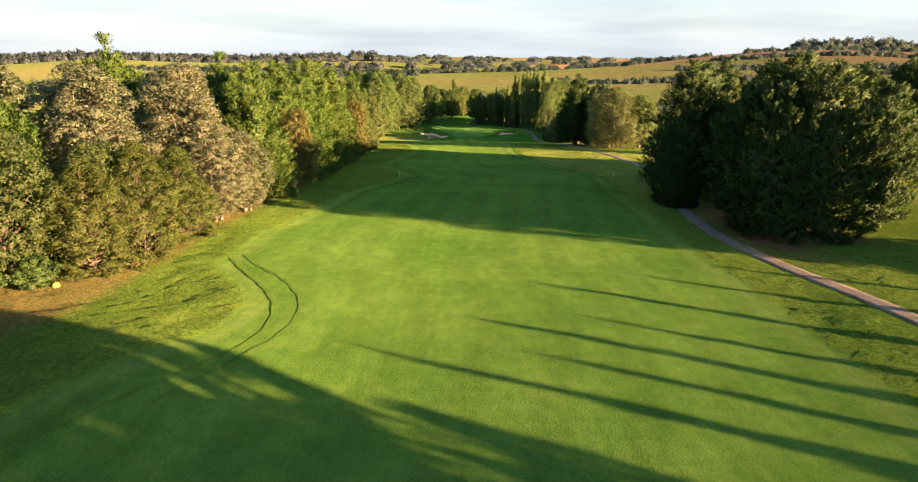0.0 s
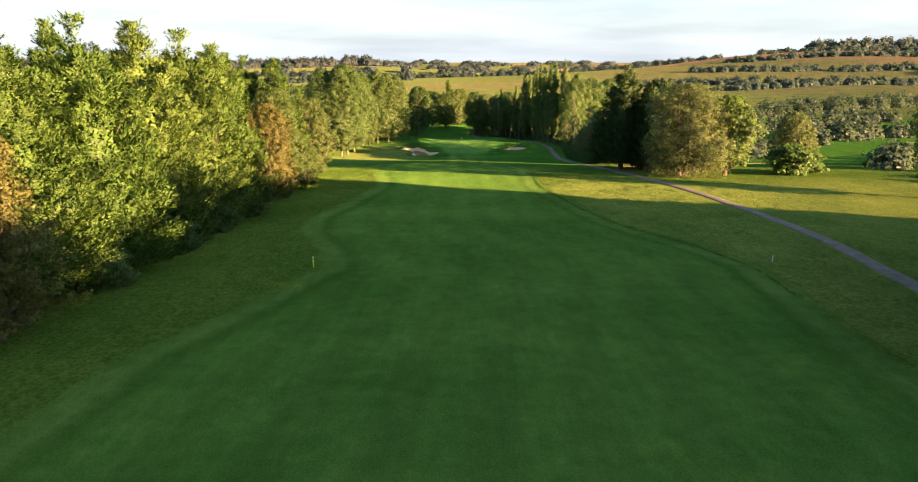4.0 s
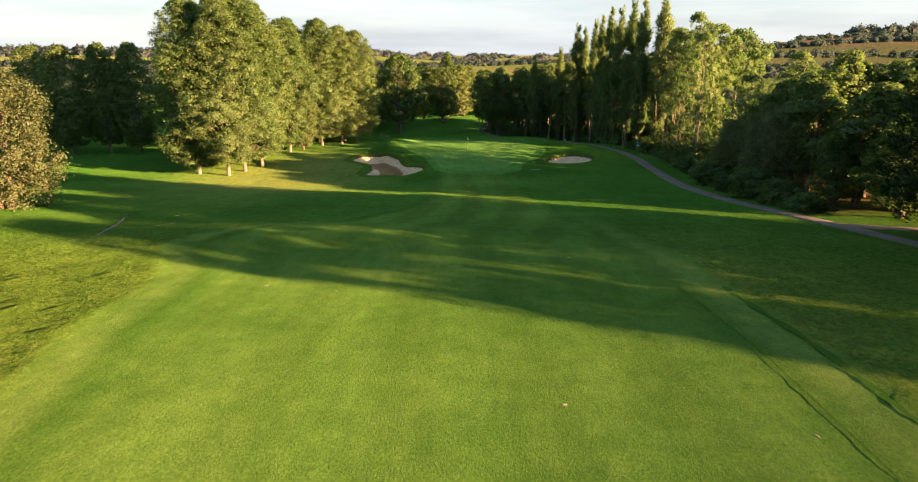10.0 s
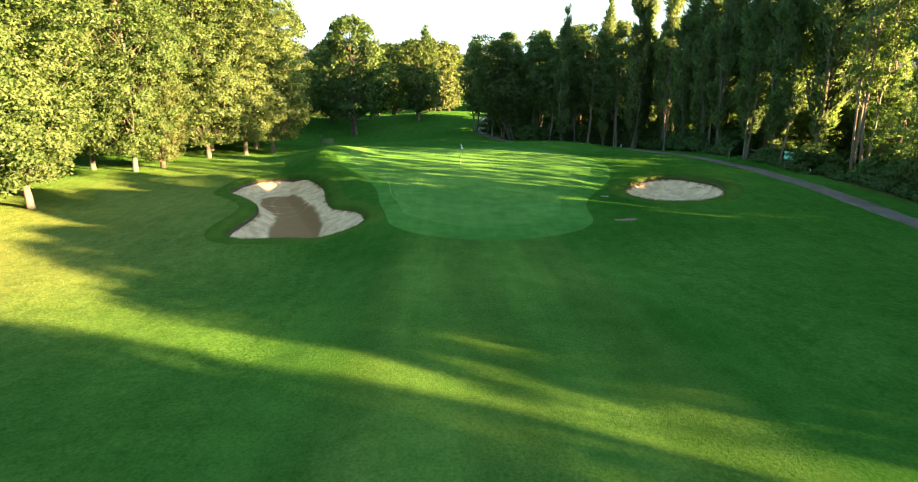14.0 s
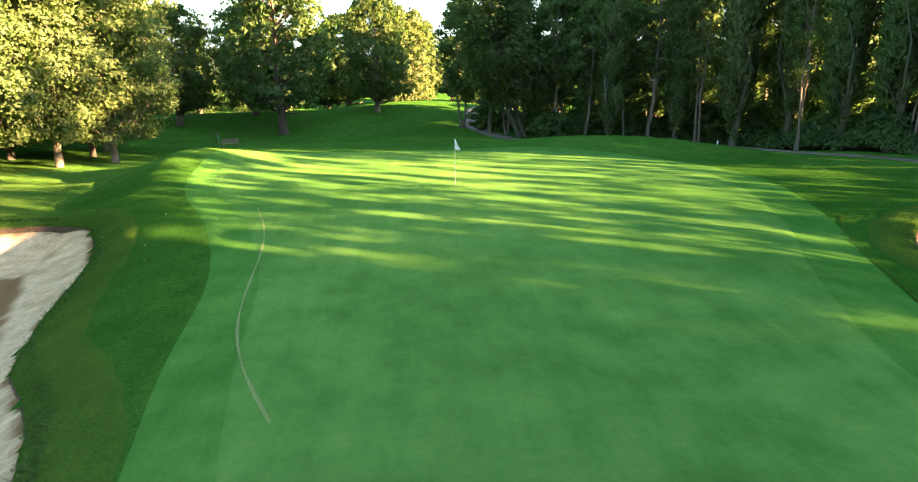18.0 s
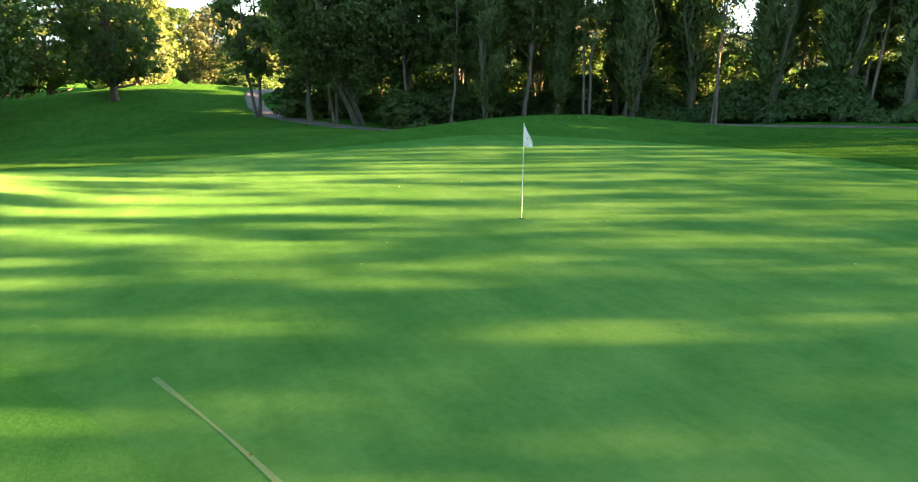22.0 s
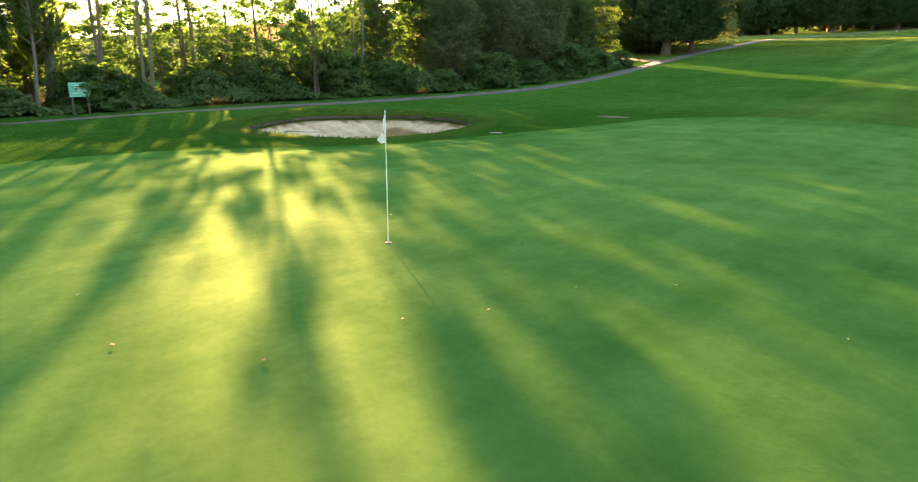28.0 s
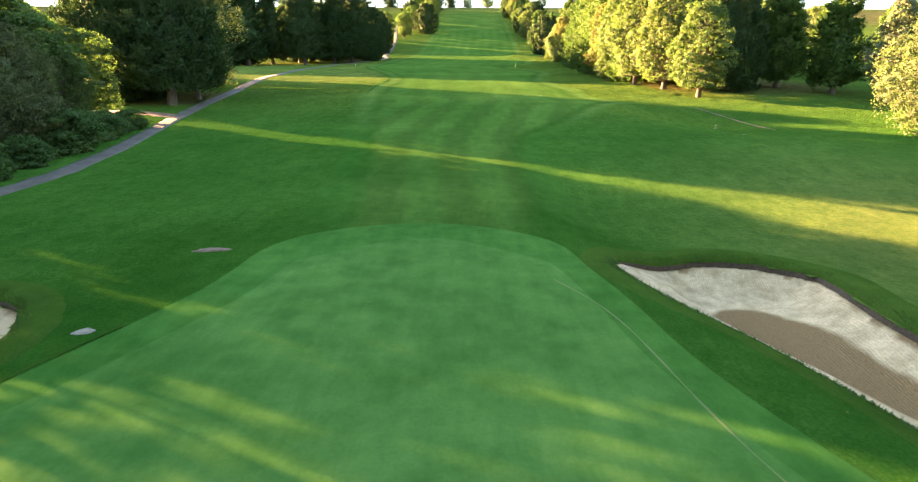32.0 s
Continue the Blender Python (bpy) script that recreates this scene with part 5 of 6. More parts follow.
# east side: big conifers by the path, then willows, then the wood round the green
EAST = "trees along the path"
for kind, x, y, h, w, v in [
        # the three pines stand out of view, placed to cast the near shadow
        ("dense_conifer", 36.8, 70.5, 18.8, 1.1, 0), ("pine", 62, 46.5, 20, 1.2, 0), ("pine", 57.5, 54, 20, 1.2, 0), ("pine", 66, 51, 20, 1.2, 0), ("dense_conifer", 43.5, 82, 17.2, 0.8, 0), ("dark_conifer", 34.2, 97.5, 19.8, 1.3, 0), ("dark_conifer", 38.5, 103, 19.5, 1.25, 0),
        ("dense_conifer", 29.8, 87.5, 8.2, 1.0, 0), ("dense_conifer", 44, 92, 17, 0.8, 0), ("dark_conifer", 48, 104, 19, 1.3, 0), ("dark_conifer", 54, 110, 19, 1.3, 0),
        ("dark_conifer", 60, 115, 19, 1.3, 0), ("dark_conifer", 66, 121, 19, 1.3, 0), ("dark_conifer", 72, 126, 19, 1.3, 0), ("dense_conifer", 51, 97, 17, 0.9, 0),
        # unseen trees, added to close and fray the shadow across the fairway
        ("dark_conifer", 78, 128, 21, 1.3, 0), ("dark_conifer", 84, 124, 22, 1.3, 0), ("dark_conifer", 80, 116, 22, 1.3, 0), ("dark_conifer", 72, 117, 21, 1.3, 0), ("dark_conifer", 63, 122, 19, 1.3, 0), ("dense_conifer", 62, 111, 19, 0.85, 0), ("dense_conifer", 65, 118.5, 20, 0.7, 0), ("oak", 74, 161.9, 21, 0.68, 0), ("thin_tree", 58, 43.6, 21, 0.6, 0), ("thin_tree", 63, 40.6, 22, 0.6, 1), ("dark_conifer", 58, 118, 19, 1.3, 0),
        ("dense_conifer", 40, -1.5, 16.5, 0.9, 0), ("dense_conifer", 41, -12, 17, 0.9, 0), ("dense_conifer", 43, -22, 17, 0.9, 0), ("dense_conifer", 46, -36, 17, 0.9, 0),
        ("dark_conifer", 37.6, 211.0, 21.8, 1.28, 0), ("dense_conifer", 48, 75, 16.5, 0.75, 0), ("dark_conifer", 47.5, 207, 17, 1.0, 0), ("dense_conifer", 45, 209.0, 19, 0.75, 0), ("dark_conifer", 41.5, 203.5, 17, 1.1, 0), ("dark_conifer", 36.2, 206.2, 18.5, 0.95, 0),
        ("willow", 44.4, 189.8, 17.8, 1.1, 0), ("willow", 48.5, 196.5, 15.5, 1.0, 0), ("oak", 53, 191, 15.5, 1.0, 1), ("rust_maple", 48, 200, 12, 0.9, 0),
        ("shrub", 66.8, 193.2, 6.2, 1.1, 1), ("dark_conifer", 44.8, 112, 20.6, 1.25, 0), ("shrub", 69, 196, 5, 1.2, 0), ("shrub", 73, 199, 4.5, 1.3, 0), ("willow", 78, 215, 13, 0.9, 0)]:
    plant(kind, x, y, h, w, EAST, v)
for i, (x, y, h) in enumerate([(62, 0, 12.5), (65, 7, 12), (61, 13.5, 10), (67, 17, 11.5), (60, 5.5, 10.5), (63, -6.5, 12), (66, 25, 9.5), (70, 30, 9.0), (64, -13, 12)]):
    plant("slim_cypress", x, y, h, 0.8, "slim cypresses beside the tee", i % 2)

WOOD = "wood round the green"
for x, y, h in [(36, 285, 28.5), (33.5, 288.5, 27.5), (32.4, 292, 27.5), (31, 295.5, 26.5), (29.9, 298.5, 27), (29, 302.3, 26), (28.8, 308.2, 26), (25.4, 310, 25.5),
                (27.6, 314, 25), (22.5, 314.5, 21), (16.8, 314.8, 19.5),]:
    plant("lombardy", x, y, h, 1.0, WOOD, 0)
for x, y, h, v in [(14.8, 322.5, 16.5, 1), (18.8, 320.2, 16, 0), (20.2, 321, 17, 1), (25.3, 321, 17, 0), (31, 311, 17, 1), (33.5, 300, 17, 0), (34.5, 293, 17, 1),
                    (7.5, 326, 15, 1), (10.5, 329, 16, 0), (22, 328, 17, 0), (34, 318, 17, 0),
                   (38, 296, 17, 0), (5.5, 334, 15, 0), (38.5, 307, 17, 1)]:
    plant("woodland", x, y, h, 1.0, WOOD, v)
for i in range(8):
    plant("thin_tree" if 4 <= i <= 8 else "woodland", 39 + 3.4 * (i % 3) + 0.9 * math.sin(i * 2.1), 236 + 3.0 * i + 1.1 * math.cos(i * 1.7), 13 + (i * 5 % 7) * 0.7, 0.95, WOOD, i % 2)
for i in range(8):
    if i in (1, 2, 3):
        continue
    plant("thin_tree", 36.0 + 2.6 * (i % 3) + 0.9 * math.sin(i * 2.1), 262.5 + 3.0 * i + 1.1 * math.cos(i * 1.7), 20.5 + (i * 5 % 7) * 0.6, 0.68, WOOD, i % 2)
for x, y, h, w, v in [(41.5, 232, 12.5, 1.6, 0), (40, 239.5, 14.2, 1.6, 1), (43.5, 246, 14.5, 1.6, 0), (40.2, 252, 12.0, 1.5, 1), (49, 238, 14.5, 1.6, 1), (46.5, 228.4, 11, 1.4, 0)]:
    plant("woodland", x, y, h, w, WOOD, v)
for x, y, h, v in [(45, 284, 22.5, 0), (41, 291, 22, 1), (52, 290, 22, 0)]:
    plant("high_tree", x, y, h, 1.0, WOOD, v)
plant("thin_tree", 38.4, 281.6, 21, 0.8, WOOD, 0)
plant("airy_tree", 34.6, 268.4, 13.0, 0.7, WOOD, 0)
for x, y, h, v in [(44.5, 261.5, 14, 0), (39.8, 272.7, 10.8, 0)]:
    plant("airy_tree", x, y, h, 0.7, WOOD, v)
plant("airy_tree", 38.4, 276.6, 7.2, 1.1, WOOD, 0)
plant("airy_tree", 40.5, 267.6, 10.5, 0.6, WOOD, 1)
for kind, x, y, h, w, v in [ ("maple", 41, 258, 9, 0.5, 0), ("oak", 41, 224.3, 9.6, 1.15, 0), ("oak", 46, 227.0, 12.5, 1.15, 1), ("willow", 37.2, 252.5, 8.5, 0.95, 0), ("maple", 41.5, 248, 11, 0.9, 0),
                            ("willow", 37.6, 240.2, 10.3, 0.95, 0), ("willow", 38, 244.5, 10.5, 0.9, 0), ("oak", 38.5, 231, 8, 0.9, 0), ("oak", 47, 246, 13.5, 0.9, 1), ("oak", 50.5, 239, 15.5, 1.1, 0), ("maple", 47, 240, 15, 1, 0), 
                            ("oak", 43.5, 229.3, 11, 0.9, 1)]:
    plant(kind, x, y, h, w, WOOD, v)
for i, (x, y) in enumerate([(34.2, 228), (34.4, 233.5), (34, 239), (33.6, 245), (33.8, 250.5), (34.4, 256), (35, 261.5), (36, 266), (38, 263), (36.5, 272), (37, 277), (34.6, 283), (33.6, 296), (32, 304.5),
                            (31.2, 300), (30.5, 307), (29.5, 312), (25.5, 316.5), (21.5, 318.5), (16.5, 319.5), (13, 324), (12.8, 319), (9, 331), (35, 289), (31.2, 316), (26.5, 322), (18, 325.5), (37, 300),
                            (38.5, 258), (37.8, 249), (38, 243), (38.5, 268)]):
    plant("shrub", x, y, 2.0 + (i * 7 % 5) * 0.4, 1.25, WOOD, i % 2)

for i in range(13):
    if i == 9:
        continue
    plant("airy_tree", 38.5 + 2.4 * (i % 3) + 0.8 * math.sin(i * 1.9), 259 + 2.4 * i, 4.5 + (i * 3 % 4) * 0.4, 1.2, WOOD, i % 2)
for i, (x, y) in enumerate([(35.5, 297), (34.5, 303), (34, 309), (31, 314.5), (28.5, 318.5), (24, 323), (19, 326), (14, 329.5), (38.5, 291), (10.5, 335), (37, 314), (31, 323)]):
    plant("airy_tree", x, y, 4.8 + (i * 3 % 4) * 0.7, 1.15, WOOD, i % 2)
for x, y, h, v in [(16, 333, 16, 0), (21, 335, 17, 1), (26, 331, 17, 0), (31, 329, 17, 1), (36, 325, 17, 0), (44, 325, 17, 0), (50, 298, 17, 0), (46, 306, 17, 1)]:
    plant("woodland", x, y, h, 1.1, WOOD, v)
for i in range(2):
    plant("thin_tree", 47 + 3.5 * (i % 3), 240 + 4.2 * i + math.sin(i * 2), 13.5 + (i % 3), 1.0, WOOD, i % 2)
plant("thin_tree", 54.0, 248.4, 13, 0.55, WOOD, 0)
plant("thin_tree", 46, 254, 16, 0.8, WOOD, 1)
for x, y, h, v in [(-40, 318, 21, 1), (-36, 324, 20, 0), (-47, 322, 21, 1), (-33, 331, 19, 1), (-43, 334, 20, 0), (-26, 313.5, 21, 1)]:
    plant("hybrid_poplar", x, y, h, 1.05, LAWN, v)

for i in range(14):
    plant("airy_tree", 50 + 3.3 * (i % 4) + math.sin(i), 238 + 4.8 * i, 7.6 + (i * 3 % 4) * 0.4, 1.35, WOOD, i % 2)
# thin stems along the edge of the wood
stems = random.Random(31)
for x, y in [(33.2, 286.5), (31.6, 290.5), (33.8, 295.5), (30.4, 297.5), (31.8, 302), (28.2, 305.5), (30.2, 309.5), (26.3, 312), (23.8, 312.8), (24.6, 317), (20.6, 316.4), (19.2, 318), (15.2, 317.6), (13.6, 320.4), (9.2, 324.6), (11.6, 326.4)]:
    plant("thin_tree", x, y, stems.uniform(12.5, 17.5), stems.uniform(0.7, 0.95), WOOD, stems.randint(0, 1))
for x, y, h in [(42.5, 289, 5.8), (44.5, 293, 6.0), (40.8, 294, 5.2), (46, 286.5, 5.6)]:
    plant("shrub", x, y, h, 0.9, WOOD, 1)
plant("airy_tree", 40.5, 258.2, 12.5, 0.75, WOOD, 1)
plant("airy_tree", 39.5, 279.2, 8.6, 0.85, WOOD, 0)
plant("airy_tree", 36.8, 264.6, 10.5, 0.55, WOOD, 1)
plant("high_tree", 36.4, 271.8, 19, 0.5, WOOD, 0)
for i in range(11):
    plant("shrub", 17 + 3.5 * i, 347 - 2.6 * i + 1.2 * math.sin(i * 2.3), 3.8 + (i * 3 % 4) * 0.4, 1.25, WOOD, i % 2)
plant("leaning_tree", 10.6, 322.8, 15.5, 1.0, WOOD, 0, turn=0)
# tall trees across the lane behind the green
for kind, x, y, h, w, v in [("willow", 14, 402, 15, 1.1, 0), ("oak", 22, 408, 14, 1.1, 0), ("oak", 30, 398, 14, 1.1, 1), ("willow", 27, 420, 16, 1.1, 0), ("oak", 37, 412, 14, 1.1, 0), ("maple", 18, 385, 9, 1.2, 1),
                            ("oak", 46, 405, 14, 1.1, 1), ("shrub", 11, 366, 3.5, 1.6, 0), ("shrub", 14, 371, 3.2, 1.6, 0), ("shrub", 19, 376, 3.6, 1.7, 0), ("shrub", 24, 381, 3.6, 1.7, 0), ("oak", 12, 378, 8, 1.2, 0)]:
    plant(kind, x, y, h, w, "trees behind the green", v)
# ---- far woods and hedges ----
def far_wood(name, spots, size, count, label, seed, material=L_FAR):
    """Distant trees as one mass: clumps of leaf tufts, with trunks too small to tell."""
    rng = np.random.default_rng(seed)
    chunks = []
    for x, y, h, r in spots:
        n = int(count * r / 4)
        d = unit(rng.normal(0, 1, (n, 3)))
        d[:, 2] = np.abs(d[:, 2])
        k = 1 + 0.25 * np.sin(d[:, 0] * 5 + x) * np.sin(d[:, 1] * 6 + y)
        base = land(np.array([x]), np.array([y]))[0]
        p = np.array([x, y, base]) + d * np.column_stack([r * k, r * k, h * k]) * rng.uniform(0.7, 1.0, (n, 1))
        chunks.append((leaves(rng, p, d, size, 1.2), unit(0.6 * d + np.array([0, 0, 0.5]) + rng.normal(0, 0.3, d.shape))))
    crown, shade = both(*chunks)
    ob = tri_mesh(name, crown, material, None, shade)
    return tagged(ob, label, "wood", kind="stuff")


def hedge_line(rng, a, b, gap, h, r, skip=0.15):
    a, b = np.array(a, float), np.array(b, float)
    n = int(np.linalg.norm(b - a) / gap)
    out = []
    for i in range(n):
        if rng.random() < skip:
            continue
        p = a + (b - a) * (i + rng.uniform(0, 1)) / n + rng.normal(0, r * 0.6, 2)
        out.append((p[0], p[1], h * rng.uniform(0.6, 1.25), r * rng.uniform(0.7, 1.3)))
    return out


hr = np.random.default_rng(21)
spots = []
for a, b, h, r in [((-200, 560), (-60, 545), 11, 5), ((60, 470), (150, 420), 9, 5), ((110, 330), (240, 420), 8, 4.5), ((150, 420), (330, 560), 10, 5),
                   ((80, 250), (170, 330), 7, 4), ((95, 210), (200, 280), 6, 4), ((-260, 700), (-90, 680), 13, 6), ((-60, 420), (-190, 460), 13, 6), ((-90, 350), (-220, 380), 13, 6),
                   ((-330, 500), (-70, 480), 13, 6), ((-420, 620), (-80, 600), 14, 7), ((90, 175), (130, 205), 4, 3), ((110, 150), (210, 235), 5, 3.5), ((130, 300), (320, 380), 9, 5), ((200, 480), (460, 620), 10, 6), ((60, 360), (130, 350), 10, 5)]:
    spots += hedge_line(hr, a, b, 5, h * 0.85, r, 0.06)
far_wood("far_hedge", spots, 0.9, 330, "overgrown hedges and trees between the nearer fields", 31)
spots = []
for a, b, h, r in [((-500, 900), (-60, 980), 14, 9), ((120, 800), (480, 760), 11, 8), ((300, 900), (900, 900), 11, 8), ((400, 1050), (1100, 1010), 12, 9),
                   ((-700, 1150), (-150, 1250), 15, 11), ((-200, 1300), (500, 1330), 14, 10), ((250, 700), (620, 820), 10, 7), ((-420, 640), (-240, 800), 14, 8), ((560, 860), (1000, 1120), 10, 8),
                   ((500, 1180), (1000, 1180), 11, 9)]:
    spots += hedge_line(hr, a, b, 6, h * 0.65, r * 0.8, 0.04)
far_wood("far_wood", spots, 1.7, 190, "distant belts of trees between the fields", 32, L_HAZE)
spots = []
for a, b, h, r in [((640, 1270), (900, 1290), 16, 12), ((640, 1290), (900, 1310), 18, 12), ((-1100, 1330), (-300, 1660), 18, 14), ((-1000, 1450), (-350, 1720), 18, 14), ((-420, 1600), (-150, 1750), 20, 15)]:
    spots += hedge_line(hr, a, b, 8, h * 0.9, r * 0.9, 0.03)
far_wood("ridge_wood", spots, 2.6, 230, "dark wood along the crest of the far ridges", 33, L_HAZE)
spots = []
for k in range(7):
    yy = 1500 + k * 330
    spots += hedge_line(hr, (-1500 - k * 150, yy + 60), (1700 + k * 150, yy), 34 + 5 * k, 13 + k, 17 + 3 * k, 0.3)
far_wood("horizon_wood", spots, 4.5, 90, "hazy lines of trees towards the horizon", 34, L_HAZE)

# ---- things on the course ----
M_WHITE = plain("white_paint", (0.80, 0.80, 0.78), 0.45, 0.05, 20)
M_CLOTH = plain("flag_cloth", (0.82, 0.80, 0.80), 0.8, 0.06, 14)
M_HOLE = plain("cup_lining", (0.010, 0.010, 0.012), 0.9, 0.2, 30)
M_WOOD = plain("weathered_wood", (0.15, 0.115, 0.08), 0.85, 0.35, 7, relief=0.01)
M_SIGN = plain("sign_green", (0.16, 0.50, 0.36), 0.5, 0.1, 5)
M_YELLOW = plain("yellow_paint", (0.75, 0.72, 0.06), 0.5, 0.08, 12)
M_RED = plain("red_print", (0.65, 0.05, 0.05), 0.6, 0.1, 12)


def box(bm, sx, sy, sz, at=(0, 0, 0), bevel=0.0):
    r = bmesh.ops.create_cube(bm, size=1, matrix=Matrix.Translation(at) @ Matrix.Diagonal((sx, sy, sz, 1)))
    if bevel:
        bmesh.ops.bevel(bm, geom=list({e for v in r["verts"] for e in v.link_edges}), offset=bevel, segments=2, affect="EDGES")


def rod(bm, r0, r1, length, at=(0, 0, 0), sides=12):
    bmesh.ops.create_cone(bm, cap_ends=True, segments=sides, radius1=r0, radius2=r1, depth=length, matrix=Matrix.Translation((at[0], at[1], at[2] + length / 2)))


def flagstick(x, y):
    z = gz(x, y) + 0.045
    thing = empty("flagstick", x, y, z)
    bm = bmesh.new()
    rod(bm, 0.009, 0.008, 2.12, (0, 0, 0))
    rod(bm, 0.014, 0.004, 0.03, (0, 0, 2.11))
    part("pole", bm, M_WHITE, thing, "slim white pole")
    # limp flag, gathered towards its lower corner
    bm = bmesh.new()
    cols, rows = 9, 8
    grid = []
    for i in range(cols):
        u = i / (cols - 1)
        line = []
        for j in range(rows):
            v = j / (rows - 1)
            fall = 0.40 * u
            height = 0.46 * (1 - 0.78 * u)
            line.append(bm.verts.new((0.010 + 0.21 * u , 0.05 * math.sin(u * 7 + v * 2) * u + 0.02 * math.sin(v * 5) * u, 2.10 - fall - v * height)))
        grid.append(line)
    for i in range(cols - 1):
        for j in range(rows - 1):
            bm.faces.new((grid[i][j], grid[i + 1][j], grid[i + 1][j + 1], grid[i][j + 1]))
    bmesh.ops.solidify(bm, geom=bm.faces[:], thickness=0.003)
    flag = part("flag", bm, M_CLOTH, thing, "hanging white cloth flag with a small red print")
    bm = bmesh.new()
    box(bm, 0.035, 0.004, 0.055, (0.09, 0.0, 1.80))
    part("print", bm, M_RED, flag)
    bm = bmesh.new()
    # a flat disc; the hole's shade is painted in as near-black
    bmesh.ops.create_cone(bm, cap_ends=True, segments=24, radius1=0.055, radius2=0.054, depth=0.012, matrix=Matrix.Translation((0, 0, 0.003)))
    part("cup", bm, M_HOLE, thing, "near-black disc painted as the shaded hole")
    thing.rotation_euler[2] = radians(-20)
    return tagged(thing, "white golf flagstick with a limp white flag standing in its hole", "flagstick")


flagstick(1.85, 288.65)


def course_sign(x, y, turn):
    thing = empty("course_sign", x, y, gz(x, y), turn)
    for k in (-0.42, 0.42):
        bm = bmesh.new()
        box(bm, 0.08, 0.08, 1.35, (k, 0, 0.62), 0.008)
        part("post", bm, M_WOOD, thing)
    bm = bmesh.new()
    box(bm, 1.15, 0.04, 0.75, (0, -0.06, 1.28), 0.01)
    board = part("board", bm, M_SIGN, thing, "pale green printed board")
    rr = random.Random(4)
    for i in range(5):
        bm = bmesh.new()
        box(bm, rr.uniform(0.25, 0.55), 0.004, 0.03, (rr.uniform(-0.2, 0.2), -0.083, 1.50 - i * 0.1))
        part("print_bar", bm, M_WHITE, board)
    return tagged(thing, "green information board on two wooden posts by the path", "sign")


course_sign(33.0, 284.4, -75)


def stake(name, x, y, h, material, label, cap=None, r=0.045):
    thing = empty(name, x, y, gz(x, y))
    bm = bmesh.new()
    rod(bm, r, r * 0.9, h + 0.2, (0, 0, -0.2), 10)
    part("shaft", bm, material, thing)
    bm = bmesh.new()
    rod(bm, r * 1.05, r * 0.7, 0.1, (0, 0, h - 0.06), 10)
    part("cap", bm, cap or material, thing)
    return tagged(thing, label, "post")


stake("marker_post", 23.3, 308.0, 0.75, M_WHITE, "short white marker post near the wood")
stake("marker_post", -11.75, 120.6, 0.95, M_YELLOW, "yellow distance post with a white cap on the fairway edge", M_WHITE, 0.05)


# ---- undergrowth that closes the wood's edge ----
def undergrowth(name, line, width, height, density, seed, label):
    """A bank of bramble, fern and nettle along a line, one mass of leaves."""
    rng = np.random.default_rng(seed)
    p = np.array(line, float)
    d = np.r_[0, np.cumsum(np.hypot(*np.diff(p, axis=0).T))]
    n = int(d[-1] * density * 2.2)
    s = rng.uniform(0, d[-1], n)
    q = np.stack([np.interp(s, d, p[:, k]) for k in (0, 1)], 1)
    across = rng.uniform(-1, 1, n)
    t = np.stack([np.interp(s + 0.5, d, p[:, k]) for k in (0, 1)], 1) - np.stack([np.interp(s - 0.5, d, p[:, k]) for k in (0, 1)], 1)
    nrm = unit(np.stack([-t[:, 1], t[:, 0]], 1))
    q = q + nrm * across[:, None] * width
    top = height * (0.55 + 0.45 * np.sin(s * 0.9 + 2 * np.sin(s * 0.23)) * np.sin(s * 0.37 + seed)) * (1 - 0.75 * np.abs(across) ** 2.5)
    z = land(q[:, 0], q[:, 1]) + top * rng.uniform(0.1, 1.0, n) ** 0.5
    pts = np.column_stack([q, z])
    dirs = unit(np.column_stack([nrm * across[:, None], np.full(n, 0.7)]))
    ob = tri_mesh(name, leaves(rng, pts, dirs, 0.15, 1.5, 0.8), L_SHRUB, None, unit(dirs + rng.normal(0, 0.3, dirs.shape)))
    return tagged(ob, label, "undergrowth", kind="stuff")


undergrowth("bramble_bank", [(35, 227), (34.8, 240), (34.6, 252), (35.6, 262), (36.2, 272), (35.6, 282), (33.2, 290)], 1.7, 2.6, 420, 5, "dark bramble and nettle bank beside the path")
undergrowth("bramble_bank", [(32.5, 293), (30.5, 299), (30, 306), (27.5, 314.5), (22.5, 319.5), (17, 321.5), (13, 325), (11, 331)], 1.9, 3.6, 560, 6, "dark bramble and fern bank at the foot of the wood")
undergrowth("hedge_bank", [(-20, 372), (-34, 374), (-48, 371)], 1.5, 3.0, 150, 7, "dark low hedge under the far trees")
# ---- small things ----
M_STEEL = plain("grey_metal", (0.30, 0.30, 0.31), 0.4, 0.1, 20, 0.8)
M_GREENP = plain("green_paint", (0.05, 0.16, 0.10), 0.5, 0.1, 20)
M_STONE = plain("trodden_earth", (0.20, 0.17, 0.13), 0.9, 0.3, 5, relief=0.02)
M_DRY = turf("worn_turf", (0.120, 0.185, 0.064), 20.0, 0.004, 0.5, 0.3, 0.05)
M_LEAF = plain("fallen_leaf", (0.42, 0.24, 0.09), 0.8, 0.4, 30)
M_PALELEAF = plain("pale_fallen_leaf", (0.62, 0.55, 0.34), 0.8, 0.3, 30)


